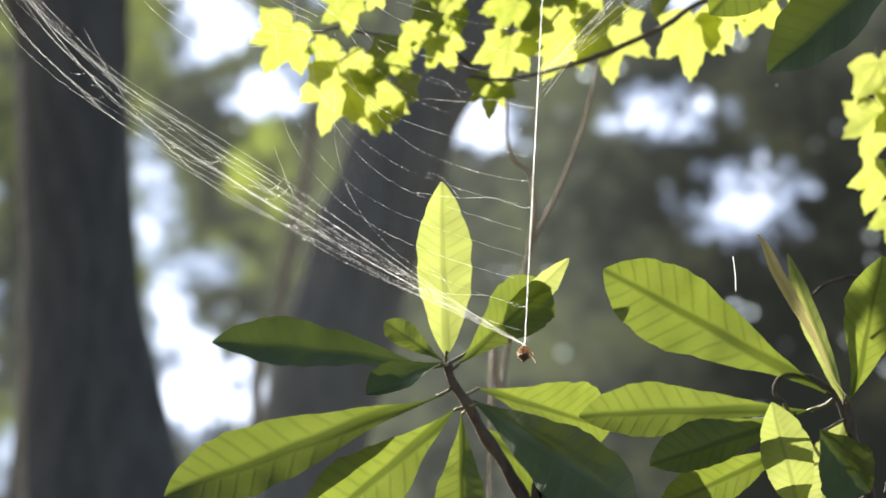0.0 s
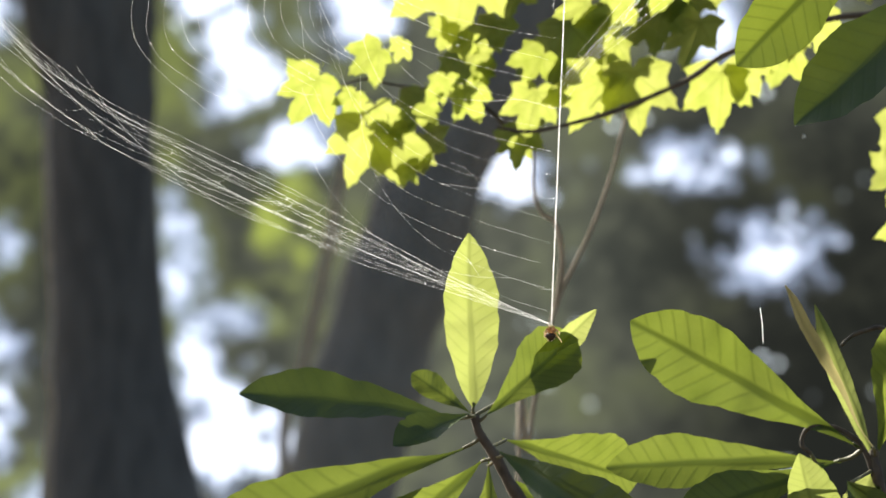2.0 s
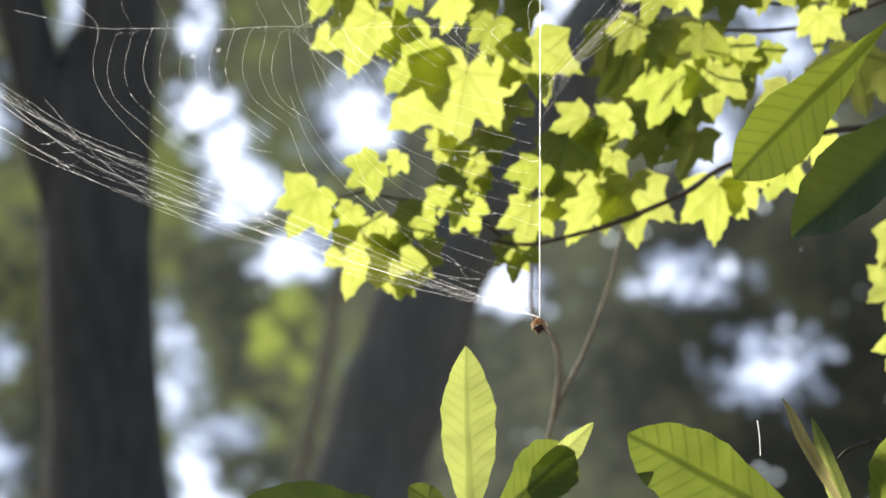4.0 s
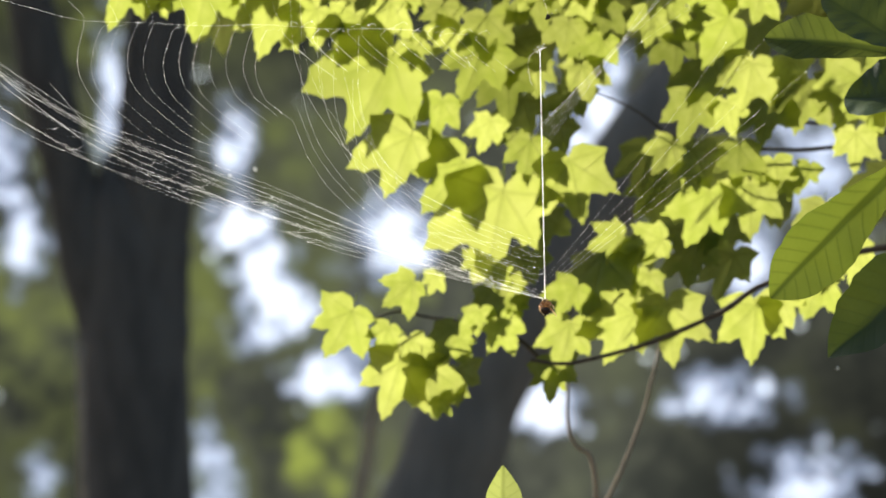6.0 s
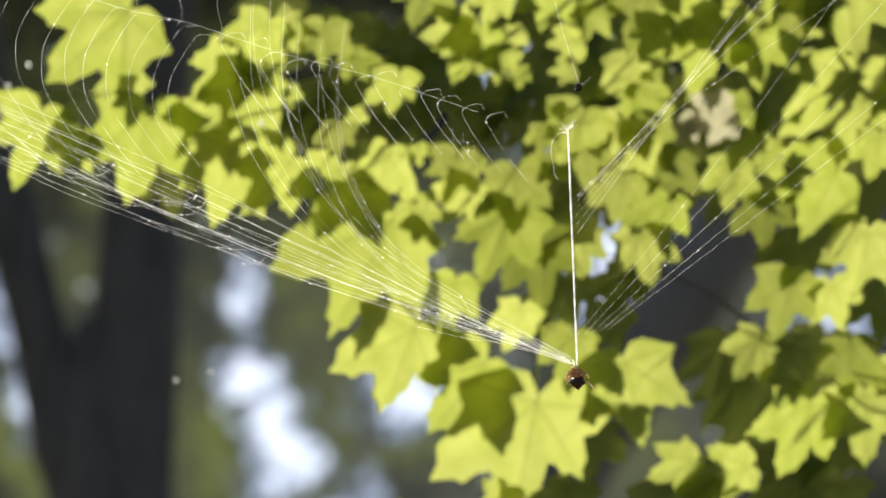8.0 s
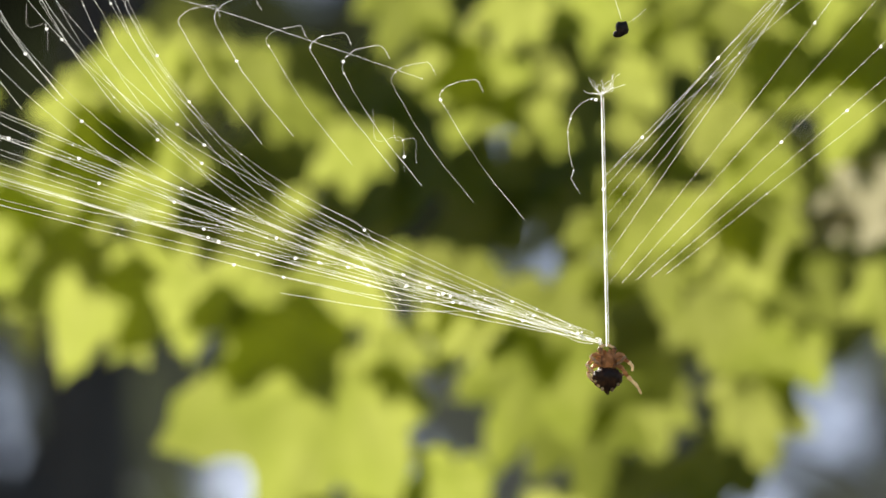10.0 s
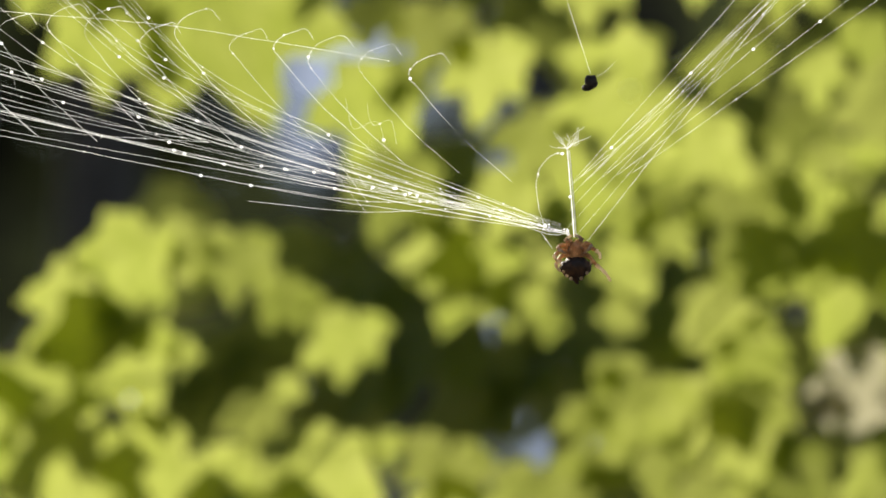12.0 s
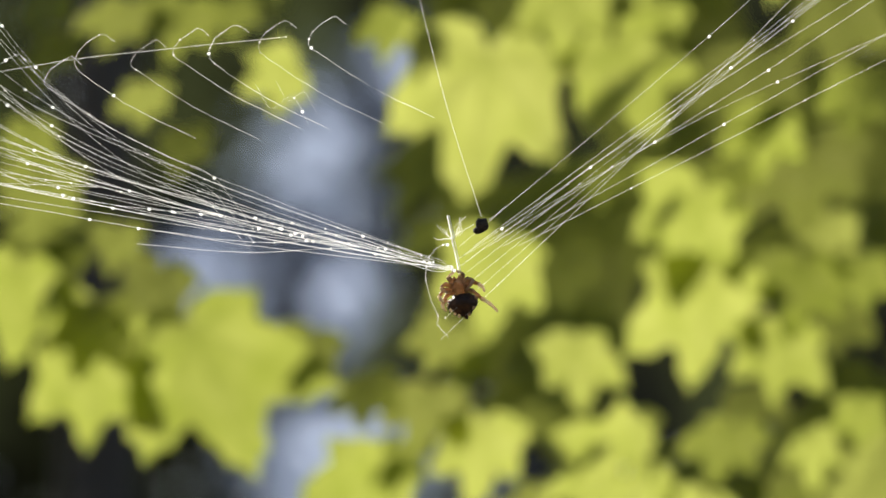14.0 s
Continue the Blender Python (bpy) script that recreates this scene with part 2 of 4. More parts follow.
GAPS_MID = [(352, -164, 22, 48, 0.9), (636, 0, 44, 50, 0.8), (986, -184, 48, 66, 0.9), (1256, 36, 34, 50, 0.8), (-28, 2, 26, 70, 0.8), (132, -248, 16, 100, 0.7),
            (-68, -130, 40, 60, 0.7), (762, -498, 14, 26, 0.6), (1032, -298, 18, 30, 0.7), (560, 200, 30, 40, 0.5), (1379, -133, 60, 80, 0.6), (10, 430, 20, 30, 0.5)]
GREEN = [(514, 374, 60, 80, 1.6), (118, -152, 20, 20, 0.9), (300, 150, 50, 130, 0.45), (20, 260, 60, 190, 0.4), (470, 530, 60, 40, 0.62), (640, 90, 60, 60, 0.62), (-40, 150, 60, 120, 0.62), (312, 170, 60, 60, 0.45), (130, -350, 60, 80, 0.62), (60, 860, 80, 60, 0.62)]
GAPS_HIGH = [(802, -593, 48, 85, 0.55), (492, -1033, 70, 100, 0.5), (622, -1103, 42, 50, 0.55), (702, -1023, 30, 30, 0.5), (932, -403, 60, 80, 0.5),
             (862, -933, 40, 50, 0.4), (328, -1346, 70, 90, 0.6), (560, -1346, 50, 76, 0.65), (548, -1090, 62, 46, 0.7), (498, -976, 40, 60, 0.5),
             (510, -1596, 80, 100, 0.6), (680, -1766, 60, 60, 0.6)]

# deep shade between the far crowns, painted into the backdrop's colours
PAINTED_SHADE = [(120, -960, 300, 150, 0.7), (60, -1250, 120, 200, 0.6), (60, 400, 200, 150, 0.25)]


def far_woods():
    """The far wood, a soft glowing wall; green shade and sky in its openings are painted on."""
    step, u0, u1, v0, v1 = 5, -420, 2000, -2000, 1150
    nu, nv = (u1 - u0) // step + 1, (v1 - v0) // step + 1
    uu, vv = np.meshgrid(np.arange(nu) * step + u0, np.arange(nv) * step + v0)
    light = np.zeros(uu.shape)
    wob = np.array([[noise.noise(Vector((u / 55, v / 55, 7))) + 0.6 * noise.noise(Vector((u / 24, v / 24, 3))) for u in uu[0]] for v in vv[:, 0]])
    fine = np.array([[noise.noise(Vector((u / 19, v / 19, 17))) for u in uu[0]] for v in vv[:, 0]])
    wide = np.array([[noise.noise(Vector((u / 190, v / 190, 11))) for u in uu[0]] for v in vv[:, 0]])
    rnd = random.Random(5)

    def disc(u, v, r, s, layer):
        c0, r0 = int((u - u0) / step), int((v - v0) / step)
        n = int(r / step) + 3
        box = np.s_[max(0, r0 - n):max(0, r0 + n + 1), max(0, c0 - n):max(0, c0 + n + 1)]
        layer[box] = np.maximum(layer[box], s * np.clip((r - np.hypot(uu[box] - u, vv[box] - v)) / 5 + 0.5, 0, 1))

    for u, v, a, b, s in GAPS_LOW + GAPS_MID + GAPS_HIGH:
        q = ((uu - u) / a) ** 2 + ((vv - v) / b) ** 2
        light = np.maximum(light, s * np.clip((1.3 if s > 0.85 else 0.75) - 0.75 * q + 1.9 * wob + 2.0 * fine, 0, 1))
        for _ in range(int(12 + a * b / 60)):
            x, y = rnd.gauss(0, 0.85), rnd.gauss(0, 0.85)
            disc(u + x * a, v + y * b, rnd.uniform(6, 12), rnd.uniform(0.2, 1.0) * s / (1 + 0.3 * (x * x + y * y)), light)
    # over-bright points painted in as highlights between the far leaves
    painted_spark = np.zeros(uu.shape)
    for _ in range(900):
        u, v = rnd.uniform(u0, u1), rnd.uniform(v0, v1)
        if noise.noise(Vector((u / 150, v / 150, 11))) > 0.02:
            disc(u, v, 4, rnd.uniform(0.2, 1.0) ** 2, painted_spark)

    def soften(a, r):
        for _ in range(r):
            p = np.pad(a, 1, mode="edge")
            a = 0.25 * (2 * p[1:-1, 1:-1] + 0.5 * (p[:-2, 1:-1] + p[2:, 1:-1] + p[1:-1, :-2] + p[1:-1, 2:]))
        return a

    light = soften(light, 1)
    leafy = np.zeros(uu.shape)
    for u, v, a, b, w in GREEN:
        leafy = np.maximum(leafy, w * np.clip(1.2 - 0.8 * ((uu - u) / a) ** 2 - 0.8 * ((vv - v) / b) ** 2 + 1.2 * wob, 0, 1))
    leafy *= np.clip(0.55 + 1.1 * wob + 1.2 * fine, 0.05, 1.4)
    for _ in range(900):         # sunlit leaves, out of focus, painted as bright discs
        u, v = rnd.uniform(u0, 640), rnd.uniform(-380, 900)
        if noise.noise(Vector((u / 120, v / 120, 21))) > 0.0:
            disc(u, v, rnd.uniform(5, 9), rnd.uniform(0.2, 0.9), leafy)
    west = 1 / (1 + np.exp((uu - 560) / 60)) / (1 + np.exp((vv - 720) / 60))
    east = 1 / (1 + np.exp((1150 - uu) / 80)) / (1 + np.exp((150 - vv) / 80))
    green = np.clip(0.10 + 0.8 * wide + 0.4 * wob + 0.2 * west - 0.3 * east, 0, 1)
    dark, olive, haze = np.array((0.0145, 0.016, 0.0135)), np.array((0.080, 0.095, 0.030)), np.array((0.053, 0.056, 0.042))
    # haze painted into the colours, thicker low down
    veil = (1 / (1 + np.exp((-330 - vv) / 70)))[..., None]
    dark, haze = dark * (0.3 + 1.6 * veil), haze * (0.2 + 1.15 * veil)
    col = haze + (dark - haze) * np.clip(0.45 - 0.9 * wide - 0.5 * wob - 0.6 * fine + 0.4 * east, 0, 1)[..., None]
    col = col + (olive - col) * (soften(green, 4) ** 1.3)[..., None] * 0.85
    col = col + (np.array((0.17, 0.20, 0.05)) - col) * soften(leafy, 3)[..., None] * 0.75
    # shade painted in, deepest at the lower right
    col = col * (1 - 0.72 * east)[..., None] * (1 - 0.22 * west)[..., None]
    for u, v, a, b, w in PAINTED_SHADE:
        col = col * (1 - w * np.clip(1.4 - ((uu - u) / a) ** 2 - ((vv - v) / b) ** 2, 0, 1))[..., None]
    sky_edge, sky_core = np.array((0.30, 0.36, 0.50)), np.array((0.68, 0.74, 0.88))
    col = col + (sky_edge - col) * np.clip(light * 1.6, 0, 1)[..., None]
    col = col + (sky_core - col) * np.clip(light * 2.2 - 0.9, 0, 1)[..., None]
    col = col + np.array((1.7, 1.9, 2.0)) * painted_spark[..., None] * (1 - 0.5 * np.clip(green, 0, 1))[..., None]
    mid = at(784, 441, FAR)
    k = FAR / F
    verts = [(float((u - 784) * k), 0.0, float((441 - v) * k)) for u, v in zip(uu.ravel(), vv.ravel())]
    faces = [(r * nu + c, r * nu + c + 1, (r + 1) * nu + c + 1, (r + 1) * nu + c) for r in range(nv - 1) for c in range(nu - 1)]
    me = bpy.data.meshes.new("backdrop")
    me.from_pydata(verts, [], faces)
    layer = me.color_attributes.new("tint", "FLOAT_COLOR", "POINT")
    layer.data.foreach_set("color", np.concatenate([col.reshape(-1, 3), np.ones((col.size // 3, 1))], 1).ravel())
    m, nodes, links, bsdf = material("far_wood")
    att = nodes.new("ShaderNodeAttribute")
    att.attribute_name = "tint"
    # the wall glows with its painted light and shade, whatever the sun does
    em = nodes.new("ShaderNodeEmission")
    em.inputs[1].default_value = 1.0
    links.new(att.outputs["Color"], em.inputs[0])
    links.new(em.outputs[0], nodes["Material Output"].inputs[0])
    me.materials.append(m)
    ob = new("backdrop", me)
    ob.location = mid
    return tagged(ob, "glowing backdrop of far woodland, painted with sunlight and bright sky between the crowns", "backdrop", kind="structure")


far_woods()


# ---- trees behind ----
def tree_trunks():
    d = 8.0
    k = d / F
    foot = at(190, 441, d)
    foot.z = -0.1
    t = empty_thing("forked_tree", foot, "dark forked forest tree trunk with rough grey bark", "tree")
    low = [foot, at(215, 1500, d), at(218, 1000, d), at(212, 860, d), at(195, 640, d), at(184, 400, d), at(176, 180, d), at(165, 40, d), at(150, -60, d), at(135, -140, d)]
    line = smooth_line(low, 6)
    rad = [k * q for q in np.interp([p.z for p in line], [at(0, v, d).z for v in (-140, -60, 40, 180, 400, 640, 860, 1000, 2600)][::-1], [12, 60, 84, 92, 95, 104, 140, 165, 190][::-1])]
    bm = bmesh.new()
    tube(bm, [p - foot for p in line], rad, 20)
    trunk = part("trunk", bm, M_BARK, t)
    branch("limb", t, [at(150, 330, d), at(135, 200, d), at(98, 60, d), at(55, -120, d), at(10, -300, d), at(-40, -560, d), at(-120, -1000, d), at(-190, -1700, d)], 60 * k, 30 * k, M_BARK, 0.1, 14)
    branch("limb", t, [at(184, 420, d), at(190, 200, d), at(200, 60, d), at(208, -60, d), at(218, -300, d), at(235, -560, d), at(250, -1000, d), at(240, -1700, d)], 86 * k, 50 * k, M_BARK, 0.1, 14)
    branch("vine", t, [foot + Vector((-0.1, -0.3, 0)), at(84, 1300, d - 0.25), at(88, 980, d - 0.25), at(86, 830, d - 0.25), at(93, 720, d - 0.25), at(86, 650, d - 0.25), at(92, 560, d - 0.22), at(84, 400, d - 0.2), at(80, 200, d - 0.15)], 9 * k, 6 * k, M_PALETWIG, 0.3)
    bm = bmesh.new()
    bmesh.ops.create_icosphere(bm, subdivisions=3, radius=36 * k)
    for v in bm.verts:
        v.co *= 1 + 0.25 * noise.noise(v.co * 20)
        v.co.y *= 0.5
        v.co += at(120, 190, d - 0.03) - foot
    part("burl", bm, M_BARK, t)

    d = 9.0
    k = d / F
    foot = at(520, 441, d)
    foot.z = -0.1
    t = empty_thing("leaning_tree", foot, "dark leaning forest tree trunk with rough grey bark", "tree")
    branch("trunk", t, [foot, at(560, 1300, d), at(598, 900, d), at(660, 640, d), at(728, 430, d), at(800, 250, d), at(925, 60, d), at(1060, -130, d), at(1210, -350, d), at(1500, -900, d)],
           118 * k, 60 * k, M_HAZY_BARK, 0.1, 18)
    branch("vine", t, [foot + Vector((0, -0.3, 0)), at(500, 900, d - 0.3), at(528, 700, d - 0.3), at(556, 560, d - 0.3), at(590, 400, d - 0.3), at(600, 330, d - 0.3), at(640, 200, d - 0.3)], 11 * k, 8 * k, M_PALETWIG, 0.2)

    d = 3.5
    k = d / F
    foot = at(900, 441, d)
    foot.z = -0.1
    t = empty_thing("sapling", foot, "slender bare pale brown understory sapling", "tree")
    branch("stem", t, [foot, at(915, 1100, d), at(934, 800, d), at(960, 640, d), at(988, 530, d), at(1040, 420, d), at(1075, 330, d), at(1096, 255, d), at(1120, 150, d)], 5 * k, 2.4 * k, M_PALETWIG, 0.2)
    branch("side_twig", t, [at(985, 540, d), at(995, 460, d), at(985, 397, d), at(958, 375, d), at(945, 335, d), at(945, 260, d)], 5 * k, 2.5 * k, M_PALETWIG, 0.2)


tree_trunks()


def shading_crown(tree, place, spread, count, seed):
    """An added, unseen crown of many small leaf clumps, high over the view, for shade."""
    r = random.Random(seed)
    verts, faces = [], []
    for _ in range(count):
        c = place + Vector((r.gauss(0, spread[0]), r.gauss(0, spread[1]), r.gauss(0, spread[2]))) - tree.location
        c.z = max(c.z, 5.9 - tree.location.z + r.uniform(0, 0.4))
        m = pose(0, 0, 0, r.uniform(0, 360), r.uniform(0, 360), r.uniform(0, 360)).to_3x3() * r.uniform(0.10, 0.2)
        n = len(verts)
        verts += [tuple(c + m @ Vector(q)) for q in ((0, -1, 0), (0.55, -0.2, 0.15), (0.3, 0.6, 0), (0, 1, -0.1), (-0.3, 0.6, 0), (-0.55, -0.2, 0.15))]
        faces += [(n, n + 1, n + 2, n + 3), (n, n + 3, n + 4, n + 5)]
    me = bpy.data.meshes.new("crown")
    me.from_pydata(verts, [], faces)
    me.materials.append(M_FAR)
    ob = new("crown", me)
    ob.parent = tree
    return tagged(ob, kind="stuff")


# set off from the trunks towards the sun, to keep its light off them
for tree_, place_ in ((bpy.data.objects["forked_tree"], Vector((-5.7, 13.4, 6.3))), (bpy.data.objects["leaning_tree"], Vector((-4.6, 14.6, 6.5)))):
    shading_crown(tree_, place_, (1.3, 0.9, 0.62), 2600, len(tree_.name))


# ---- leaves ----
def blade_mesh(name, outline, mat, fold, arch, wave, seed):
    """A leaf blade as a fan of rings round its midrib; outline: (half width, length) pairs from the foot to the tip, in leaf lengths."""
    bm = bmesh.new()
    uvl = bm.loops.layers.uv.new("blade")
    rows = []

    def lift(x, y):
        edge = min(1.0, (abs(x) / 0.12) ** 2)
        return fold * abs(x) + arch * (y - 0.5) ** 2 + wave * noise.noise(Vector((x * 4, y * 4, seed))) + 0.45 * wave * edge * noise.noise(Vector((3 if x > 0 else -3, y * 11, seed)))

    for w0, y0, y1 in outline:
        rows.append([bm.verts.new((x * w0, y, 0)) for x, y in [(q / 4, y0 + (y1 - y0) * abs(q) / 4) for q in range(-4, 5)]])
    for row in rows:
        for v in row:
            v.co.z = lift(v.co.x, v.co.y)
    for r0, r1 in zip(rows, rows[1:]):
        for i in range(8):
            bm.faces.new((r0[i], r0[i + 1], r1[i + 1], r1[i]))
    for f in bm.faces:
        for lp in f.loops:
            lp[uvl].uv = (lp.vert.co.x + 0.5, lp.vert.co.y)
    me = bpy.data.meshes.new(name)
    bm.normal_update()
    bm.to_mesh(me)
    bm.free()
    me.materials.append(mat)
    me.polygons.foreach_set("use_smooth", [True] * len(me.polygons))
    return me


def rhodo_mesh(ratio, fold, arch, wave, seed, mat, late=1.7):
    n = 48
    rows = []
    for i in range(n + 1):
        s = i / n
        w = (math.sin(math.pi * s ** late) ** 0.8) * 0.5 * ratio
        w *= 1 + 0.03 * math.sin(s * 23 + seed) + 0.018 * math.sin(s * 47 + 2 * seed) + 0.01 * math.sin(s * 88 + seed)
        rows.append((max(w, 0.004), s, s + 0.06 * math.sin(math.pi * s)))
    return blade_mesh("leaf", rows, mat, fold, arch, wave, seed)


# right half of a maple leaf: angle from the tip, distance from the stalk
LOBES = [(0, 1.02), (4, 0.90), (9, 0.87), (12, 0.76), (17, 0.69), (23, 0.62), (29, 0.68), (32, 0.79), (38, 0.82), (44, 0.96), (48, 0.84), (54, 0.81), (57, 0.73),
         (65, 0.62), (76, 0.54), (86, 0.57), (97, 0.63), (108, 0.48), (130, 0.36), (155, 0.24), (180, 0.07)]


def maple_mesh(seed, curl, wave=0.06):
    """A five-lobed, toothed maple leaf; its stalk joins at the origin, its tip is at y = 1."""
    rnd = random.Random(seed)
    grow = {side: [rnd.uniform(0.76, 1.12) for _ in range(3)] for side in (1, -1)}
    outline = []
    for side, half in ((1, LOBES), (-1, LOBES[-2:0:-1])):
        for a, r in half:
            r *= (1, grow[side][0], grow[side][1])[(a > 20) + (a > 70)] * (1 + 0.05 * noise.noise(Vector((a * 0.2, seed, side))))
            outline.append((side * (a + 7 * noise.noise(Vector((a * 0.04, seed, 9 + side)))), r))
    bm = bmesh.new()
    uvl = bm.loops.layers.uv.new("blade")

    def vein(a):
        """The angle to the nearest main vein."""
        return min(abs(a), abs(abs(a) - 44), abs(abs(a) - 97))

    rings, place = [], {}
    hub = bm.verts.new((0, 0, 0))
    place[hub] = (0.5, 0.0)
    for share in (0.4, 0.72, 1.0):
        ring = []
        for a, r in outline:
            q = share * r
            x, y = q * math.sin(radians(a)), q * math.cos(radians(a))
            z = -curl * q * q + 0.6 * wave * q * math.sin(radians(min(30, vein(a)) * 3)) + wave * noise.noise(Vector((x * 2.0, y * 2.0, seed)))
            v = bm.verts.new((x, y, z))
            place[v] = (0.5 + q * math.sin(radians(vein(a))), q * math.cos(radians(vein(a))))
            ring.append(v)
        rings.append(ring)
    n = len(outline)
    for i in range(n):
        j = (i + 1) % n
        bm.faces.new((hub, rings[0][j], rings[0][i]))
        for a, b in zip(rings, rings[1:]):
            bm.faces.new((a[i], a[j], b[j], b[i]))
    for f in bm.faces:
        for lp in f.loops:
            lp[uvl].uv = place[lp.vert]
    tube(bm, [(0.03, -0.32, -0.08), (0.02, -0.16, -0.03), (0, 0.02, 0)], [0.009, 0.007, 0.006], 4)
    me = bpy.data.meshes.new("leaf")
    bm.normal_update()
    bm.to_mesh(me)
    bm.free()
    me.materials.append(M_MAPLE)
    me.polygons.foreach_set("use_smooth", [True] * len(me.polygons))
    return me


MAPLE = [maple_mesh(q, c) for q, c in ((1, 0.06), (2, 0.16), (3, -0.10), (4, 0.12), (5, 0.03), (6, 0.22), (7, 0.10), (8, 0.18), (9, 0.05), (10, 0.14), (11, -0.05), (12, 0.1))]
FLAT = [maple_mesh(q, c, 0.012) for q, c in ((41, 0.01), (42, -0.02), (43, 0.03), (44, 0.0))]
TRUNK = at(2450, 300, 3.9)
TRUNK.z = -0.1
maple = empty_thing("maple_tree", TRUNK, "young maple tree with sunlit yellow-green lobed leaves", "tree")
rnd = random.Random(11)
SWAYING = []                     # leaves that the wind lifts at the end
INNER = []                       # leaves inside and above the sprays, which end in one mesh


TO_SUN = Vector((math.sin(SUN_TURN) * math.cos(SUN_UP), math.cos(SUN_TURN) * math.cos(SUN_UP), math.sin(SUN_UP)))


def leaf_pose(u, v, r, turn, back, lean, swing, along=0.0):
    """Where a leaf hangs round a chart place; r: half its span; turn: the way its tip points, clockwise from up; along: how far its blade is turned along the sun's rays, 0 to 1."""
    size = 1.6 * r * LEAF / F * (1 + back / LEAF)
    place = at(u, v, LEAF + back)
    if v < -630:                 # the crown, which comes into view once the camera is near
        k = 0.99 + 0.8 * back
        place = eye_at(2.13) + (at(u, v) - eye_at(2.13)) * k
        size *= k / (1 + back / LEAF)
    lean = rnd.uniform(-18, 18) if lean is None else lean
    swing = rnd.uniform(-22, 22) if swing is None else swing
    edge = (Vector((0, -1, 0)) + TO_SUN * TO_SUN.y + 0.03 * Vector((swing / 20, 0, lean / 20))).normalized()
    z = Vector((0.15 + 0.013 * swing, -1, -0.12 + 0.013 * lean)).normalized()   # its back more or less to the sun
    z = (edge * along + z * (1 - along)).normalized()
    size *= 1 + 0.1 * along
    y = Vector((math.sin(radians(turn)), 0, math.cos(radians(turn))))
    y = (y - z * y.dot(z)).normalized()
    face = Matrix((y.cross(z), y, z)).transposed().to_4x4()
    return Matrix.Translation(place - TRUNK) @ face @ Matrix.Scale(size, 4) @ Matrix.Translation((0, -0.40, 0))


def maple_leaf(u, v, r, turn=180, back=0.0, lean=None, swing=None, along=0.0):
    if lean is None and not along and v < 20:
        along = rnd.choice((0.0, 0.0, 0.15, 0.3, 0.5))
    ob = new("leaf", rnd.choice(FLAT if along > 0.4 else MAPLE))
    ob.parent = maple
    ob.matrix_local = leaf_pose(u, v, r, turn, 0.35 * back, lean, swing, along)
    return ob


def edge_leaf(u, v, r, turn=180, back=0.06):
    """A leaf that the sun only grazes."""
    return maple_leaf(u, v, r, turn + rnd.uniform(-10, 10), back, None, None, 1.0)


def turned_leaf(u, v, r, turn=180, back=0.03):
    """A leaf half turned from the sun."""
    return maple_leaf(u, v, r, turn, back, None, None, rnd.uniform(0.6, 0.8))


def inner_foliage():
    """The leaves gathered in INNER, joined."""
    bm = bmesh.new()
    for me, m in INNER:
        n = len(bm.verts)
        bm.from_mesh(me)
        bm.verts.ensure_lookup_table()
        for v in bm.verts[n:]:
            v.co = m @ v.co
    return tagged(part("inner_foliage", bm, M_MAPLE, maple), kind="stuff")


def twig(points, r0, r1, back=0.03):
    k = LEAF / F
    branch("twig", maple, [at(u, v, LEAF + back) for u, v in points], r0 * k, r1 * k, M_TWIG, 0.25)


